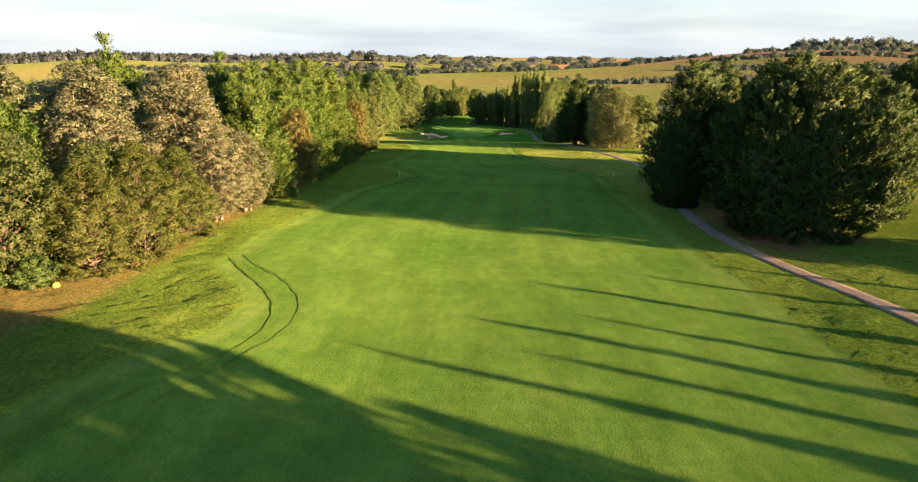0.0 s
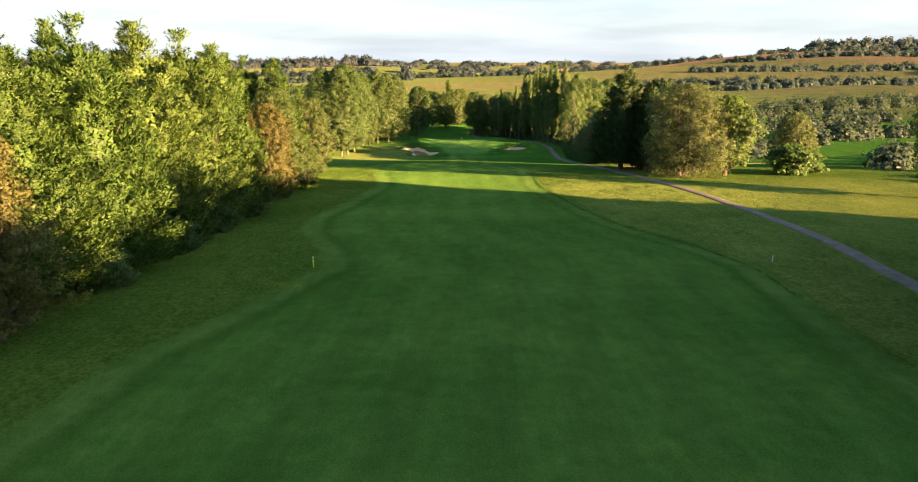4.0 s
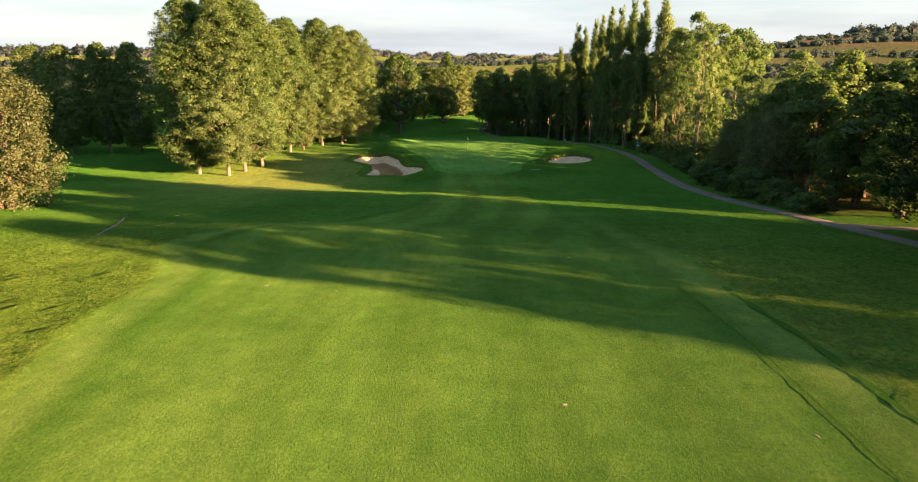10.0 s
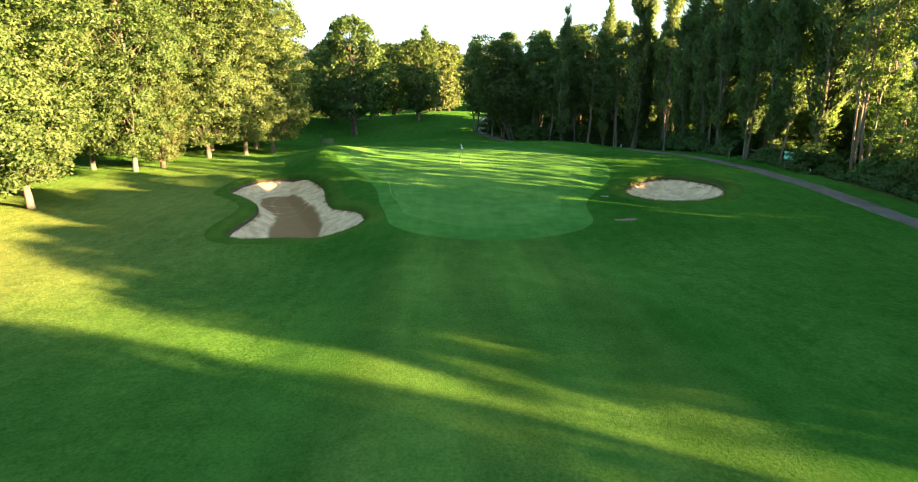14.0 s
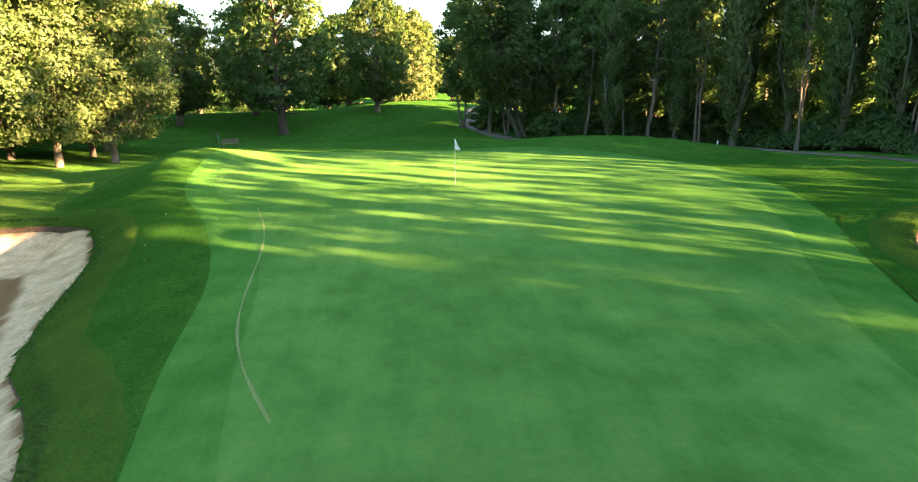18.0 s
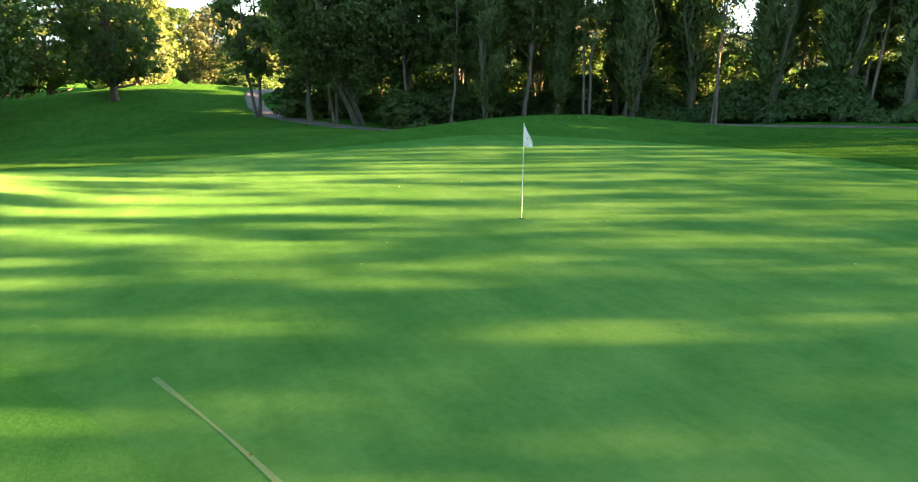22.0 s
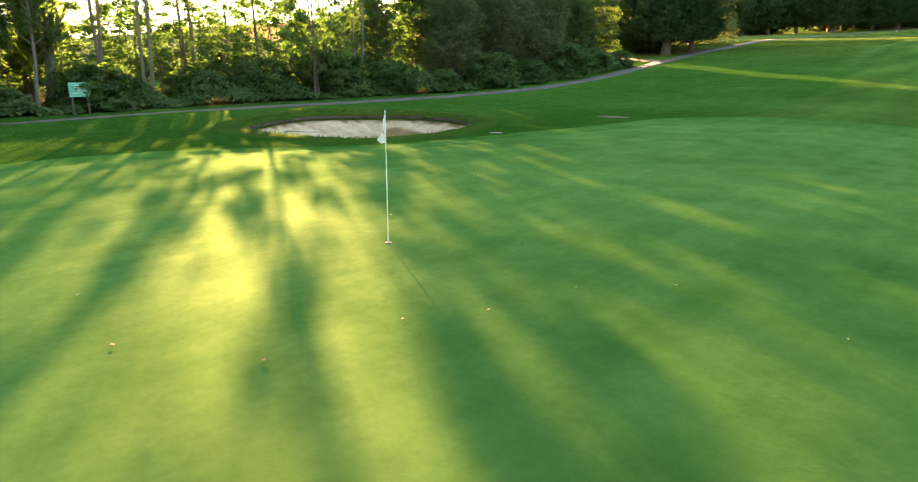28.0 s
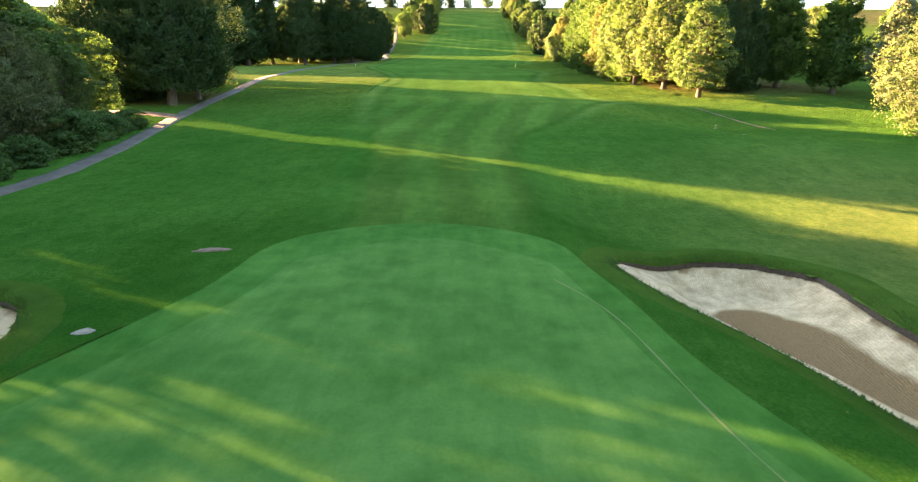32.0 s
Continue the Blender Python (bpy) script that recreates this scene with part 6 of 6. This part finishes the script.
def bench(x, y, turn):
    thing = empty("park_bench", x, y, gz(x, y), turn)
    for k in (-0.65, 0.65):
        bm = bmesh.new()
        box(bm, 0.08, 0.42, 0.06, (k, 0, 0.40), 0.006)
        box(bm, 0.08, 0.07, 0.45, (k, -0.17, 0.2), 0.006)
        box(bm, 0.08, 0.07, 0.90, (k, 0.19, 0.42), 0.006)
        part("leg_frame", bm, M_WOOD, thing)
    for j in range(4):
        bm = bmesh.new()
        box(bm, 1.55, 0.09, 0.035, (0, -0.17 + 0.115 * j, 0.45), 0.004)
        part("seat_slat", bm, M_WOOD, thing)
    for j in range(3):
        bm = bmesh.new()
        box(bm, 1.55, 0.03, 0.09, (0, 0.17, 0.58 + 0.13 * j), 0.004)
        part("back_slat", bm, M_WOOD, thing)
    return tagged(thing, "weathered wooden slatted bench on the lawn behind the green", "bench")


bench(-17.6, 322.6, 20)


def ball_washer(x, y):
    thing = empty("ball_washer", x, y, gz(x, y), 15)
    bm = bmesh.new()
    rod(bm, 0.05, 0.05, 1.55, (0, 0, -0.15))
    part("post", bm, M_WOOD, thing)
    bm = bmesh.new()
    box(bm, 0.50, 0.07, 0.10, (0, 0, 1.36), 0.01)
    part("crossbar", bm, M_WOOD, thing)
    bm = bmesh.new()
    box(bm, 0.16, 0.16, 0.34, (0, -0.08, 0.95), 0.02)
    part("tank", bm, M_GREENP, thing, "dark green washer tank")
    bm = bmesh.new()
    rod(bm, 0.012, 0.012, 0.16, (0, -0.08, 1.12))
    part("plunger", bm, M_STEEL, thing)
    return tagged(thing, "ball washer on a wooden post beside the bench", "ball washer")


ball_washer(-19.0, 323.6)


def timber_rail(x, y, turn):
    thing = empty("timber_fence", x, y, gz(x, y), turn)
    for k in (-1.7, 0.0, 1.7):
        bm = bmesh.new()
        rod(bm, 0.06, 0.055, 1.25, (k, 0, -0.15))
        part("post", bm, M_WOOD, thing)
    for z in (0.45, 0.85):
        bm = bmesh.new()
        box(bm, 3.6, 0.045, 0.10, (0, -0.07, z), 0.008)
        part("rail", bm, M_WOOD, thing)
    return tagged(thing, "low weathered timber fence where the path enters the wood", "fence")


timber_rail(33.4, 290.6, -66)


def notice(x, y, turn):
    thing = empty("notice_frame", x, y, gz(x, y), turn)
    for k in (-0.28, 0.28):
        bm = bmesh.new()
        box(bm, 0.06, 0.06, 1.2, (k, 0, 0.5), 0.006)
        part("post", bm, M_WOOD, thing)
    for j in range(3):
        bm = bmesh.new()
        box(bm, 0.66, 0.03, 0.14, (0, -0.04, 0.62 + 0.18 * j), 0.005)
        part("board", bm, M_WOOD, thing)
    return tagged(thing, "small slatted wooden notice frame at the wood's edge", "sign")


notice(34.3, 286.6, -70)
stake("marker_post", 33.6, 281.6, 0.45, M_WHITE, "short white marker post near the wood")
stake("marker_post", 29.9, 290.4, 1.0, M_WOOD, "short weathered wooden post beside the path", M_WOOD)
stake("marker_post", 34.6, 266.9, 0.4, M_WHITE, "short white marker post near the wood")
stake("marker_post", 33.2, 249.0, 0.35, M_WHITE, "short white marker post near the wood")
stake("marker_post", 29.4, 122.1, 0.6, M_WHITE, "short white marker post near the wood")
marker = empty("tee_marker", -31.8, 47.2, gz(-31.8, 47.2))
bm = bmesh.new()
bmesh.ops.create_uvsphere(bm, u_segments=14, v_segments=10, radius=0.28, matrix=Matrix.Translation((0, 0, 0.22)) @ Matrix.Diagonal((1, 1, 0.85, 1)))
part("marker_ball", bm, M_YELLOW, marker)
tagged(marker, "round yellow marker on the grass by the wood", "marker")


def rake(x, y, z, turn):
    thing = empty("bunker_rake", x, y, z, turn)
    bm = bmesh.new()
    bmesh.ops.create_cone(bm, cap_ends=True, segments=8, radius1=0.014, radius2=0.014, depth=1.6, matrix=Matrix.Translation((0, 0.8, 0.07)) @ Matrix.Rotation(radians(90), 4, "X"))
    part("handle", bm, M_GREENP, thing)
    bm = bmesh.new()
    box(bm, 0.62, 0.05, 0.035, (0, 0, 0.06), 0.006)
    for k in range(11):
        box(bm, 0.015, 0.02, 0.07, (-0.28 + 0.056 * k, 0, 0.02))
    part("rake_head", bm, M_GREENP, thing)
    return tagged(thing, "bunker rake lying on the sand", "rake")


rake(-9.3, 273.6, gz(-9.3, 273.6) - 0.62, 15)
rake(22.2, 278.4, gz(22.2, 278.4) - 0.50, 118)

# scuffed bare patches and sprinkler covers
def bare_patch(name, x, y, rx, ry, turn, material, label):
    a = np.linspace(0, 2 * math.pi, 26, endpoint=False)
    rng = np.random.default_rng(int(abs(x) * 10 + y))
    k = 1 + 0.16 * np.sin(a * 3 + x) + rng.normal(0, 0.07, 26)
    c, s = math.cos(radians(turn)), math.sin(radians(turn))
    px, py = rx * k * np.cos(a), ry * k * np.sin(a)
    ox, oy = x + px * c - py * s, y + px * s + py * c
    z = land(ox, oy)
    verts = [(x, y, gz(x, y) + 0.03)] + [(i, j, m + 0.012) for i, j, m in zip(ox, oy, z)] + [(i + (i - x) * 0.1, j + (j - y) * 0.1, m - 0.05) for i, j, m in zip(ox, oy, z)]
    faces = [(0, 1 + i, 1 + (i + 1) % 26) for i in range(26)] + [(1 + i, 27 + i, 27 + (i + 1) % 26, 1 + (i + 1) % 26) for i in range(26)]
    return tagged(mesh_object(name, verts, faces, material, smooth=True), label, "patch", kind="structure")


bare_patch("bare_patch", 12.2, 264.9, 0.75, 0.32, 10, M_SOIL, "scuffed bare soil patch in the rough")
bare_patch("bare_patch", 13.1, 273.6, 0.6, 0.28, 25, M_STONE, "pale worn patch beside the collar")
bare_patch("bare_patch", -25.3, 223.2, 0.22, 1.4, -20, M_SOIL, "worn pale strip of earth in the hollow")
bare_patch("bare_patch", -26.6, 227.4, 0.4, 0.2, 0, M_STONE, "small stone slab at the end of the worn strip")
def turf_line(name, line, width, lift, material, label):
    """A thin flush strip of paler turf."""
    p = np.array(line, float)
    d = np.r_[0, np.cumsum(np.hypot(*np.diff(p, axis=0).T))]
    q = np.stack([np.interp(np.arange(0, d[-1], 0.4), d, p[:, k]) for k in (0, 1)], 1)
    for _ in range(30):
        q[1:-1] = (q[:-2] + 2 * q[1:-1] + q[2:]) / 4
    tn = np.gradient(q, axis=0)
    side = np.stack([-tn[:, 1], tn[:, 0]], 1) / np.linalg.norm(tn, axis=1, keepdims=True)
    taper = width / 2 * (0.7 + 0.3 * np.sin(np.arange(len(q)) * 0.8))[:, None]
    rows = [np.column_stack([a, land(a[:, 0], a[:, 1]) + lift]) for a in (q + side * taper, q - side * taper)]
    n = len(q)
    faces = [(i, n + i, n + i + 1, i + 1) for i in range(n - 1)]
    return tagged(mesh_object(name, np.concatenate(rows), faces, material), label, "line", kind="structure")


turf_line("drain_ditch", [(-26.4, 213.6), (-27.4, 216.5), (-28.6, 219.6), (-30.6, 225.4)], 0.30, 0.04, M_SOIL, "narrow muddy drain cut through the rough")
turf_line("worn_line", [(-2.2, 268.8), (-3.0, 270.2), (-3.6, 271.8), (-4.0, 273.8), (-4.25, 276.3), (-4.48, 278.3), (-4.66, 279.6), (-5.0, 281.2), (-5.5, 283.0), (-6.1, 284.7)], 0.075, 0.050, M_DRY, "pale worn line on the green's edge")
turf_line("worn_line", [(16.1, 282.5), (15.0, 280.9), (13.8, 278.4), (13.5, 277.1), (12.5, 274.7), (11.5, 272.8)], 0.10, 0.034, M_LIP, "dark narrow cut line round the mound beside the bunker")
for arc in ([(-21.5, 57), (-20.0, 54.2), (-15.8, 48.0), (-13.6, 43.8), (-12.7, 39.4), (-12.8, 36.0), (-14.3, 32.4), (-15.8, 28.8), (-18.5, 24)], [(-20.5, 58), (-19.0, 55.2), (-14.3, 49.6), (-11.7, 44.3), (-11.2, 40.1), (-11.6, 36.7), (-12.9, 33.2), (-15, 27)]):
    turf_line("mower_line", arc, 0.34, 0.035, M_MOWER, "dark mower line curving round the mound in the rough")
edge_y = np.arange(112.0, 204.0, 4.0)
edge_x = fairway_edges(edge_y)[1]
turf_line("mower_line", list(zip(edge_x, edge_y)), 0.11, 0.035, M_LUSH, "thin dark edge line of the last mower pass")
turf_line("lush_edge", list(zip(edge_x + 2.4 + 0.12 * np.sin(edge_y * 0.7), edge_y)), 0.42, 0.03, M_LUSH, "dark uneven strip of lusher grass where the rough begins")
for x, y, r in ((4.8, 158.8, 0.2), (4.5, 186, 0.18), (-9.4, 199.9, 0.25), (7.7, 205.1, 0.2), (11.6, 184, 0.16), (-5.4, 198.6, 0.15)):
    bare_patch("divot", x, y, r * 0.55, r * 0.3, x * 40, M_STONE, "small earth divot in the fairway")


# fallen leaves on and round the green
def fallen(x, y, size, material, k):
    rng = np.random.default_rng(k)
    bm = bmesh.new()
    n = 10
    ring = []
    for i in range(n):
        a = 2 * math.pi * i / n
        r = size * (0.55 + 0.45 * abs(math.cos(a * 2.5))) * (0.7 if i % 2 else 1.0)
        ring.append(bm.verts.new((r * math.cos(a), r * 0.7 * math.sin(a), 0.02 + 0.35 * size * math.cos(a * 2 + k) ** 2)))
    centre = bm.verts.new((0, 0, 0.012))
    for i in range(n):
        bm.faces.new((centre, ring[i], ring[(i + 1) % n]))
    stem = bm.verts.new((-size * 1.5, 0.01, 0.03))
    bm.faces.new((centre, ring[n // 2], stem))
    bmesh.ops.solidify(bm, geom=bm.faces[:], thickness=0.003)
    me = bpy.data.meshes.new("fallen_leaf")
    bm.to_mesh(me)
    bm.free()
    me.materials.append(material)
    ob = new("fallen_leaf", me)
    d = float(inside_distance(np.array([x]), np.array([y]), GREEN)[0])
    ob.matrix_basis = pose(x, y, gz(x, y) + (0.05 if d > 0 else 0.03), 0, 0, float(rng.uniform(0, 360)))
    return tagged(ob, "curled dry fallen leaf on the short grass", "leaf", "fallen leaves on the green")


for k, (x, y, s) in enumerate([(-4.65, 292.09, 0.10), (-1.31, 289.7, 0.06), (-0.64, 292.26, 0.09), (-2.2, 289.6, 0.06), (-0.8, 290.6, 0.05), (0.8, 293.2, 0.07), (0.3, 285.9, 0.06), (-1.6, 288.3, 0.05),
                               (-4.6, 287.6, 0.06), (-6.7, 292.2, 0.06), (3.3, 287.4, 0.06), (14.1, 301.8, 0.09), (1.4, 294.1, 0.05), (2.7, 293, 0.05), (-2.5, 287.3, 0.05), (0.2, 287.2, 0.05), (-7.1, 282.8, 0.10),
                               (-7.4, 287, 0.06), (-5.4, 282.5, 0.06), (-8.5, 280, 0.07), (-9.3, 284, 0.08), (-7.8, 278.2, 0.06), (-10.5, 287, 0.07), (5.1, 283, 0.05), (8.4, 289, 0.05)]):
    fallen(x, y, s * 0.52, M_PALELEAF if k % 3 else M_LEAF, k + 1)


# coarse tussocks in the uncut rough
def tussocks(name, x0, x1, y0, y1, count, seed, label):
    rng = np.random.default_rng(seed)
    q = np.column_stack([rng.uniform(x0, x1, count), rng.uniform(y0, y1, count)])
    left, right = fairway_edges(q[:, 1])
    path_x = np.interp(q[:, 1], [p[1] for p in PATH_LINE], [p[0] for p in PATH_LINE])
    patchy = np.sin(q[:, 0] * 0.9 + 2 * np.sin(q[:, 1] * 0.31)) * np.sin(q[:, 1] * 0.7 + q[:, 0] * 0.2)
    keep = ((q[:, 0] > right + 3) | (q[:, 0] < left - 3)) & (np.abs(q[:, 0] - path_x) > 1.4) & (patchy + rng.normal(0, 0.9, count) > -0.2)
    q = q[keep]
    n = len(q)
    foot = np.repeat(np.column_stack([q, land(q[:, 0], q[:, 1]) - 0.02]), 4, 0)
    foot[:, :2] += rng.normal(0, 0.07, (4 * n, 2))
    d = unit(np.column_stack([rng.normal(0, 0.7, (4 * n, 2)), np.ones(4 * n)]))
    tip = foot + d * rng.uniform(0.05, 0.11, (4 * n, 1))
    a = rng.uniform(0, 6.28, 4 * n)
    side = np.column_stack([np.cos(a), np.sin(a), np.zeros(4 * n)]) * 0.018
    return tagged(tri_mesh(name, np.stack([tip, foot - side, foot + side], 1).reshape(-1, 3), L_BLADE, None, unit(rng.normal(0, 0.35, (4 * n, 3)) + np.array([0, 0, 1.0]))), label, "grass", kind="stuff")


tussocks("grass_tussocks", 14, 38, 100, 205, 42000, 41, "coarse uncut grass tussocks in the rough beside the path")
tussocks("grass_tussocks", -30, -9, 100, 205, 24000, 42, "coarse uncut grass tussocks in the rough under the trees")
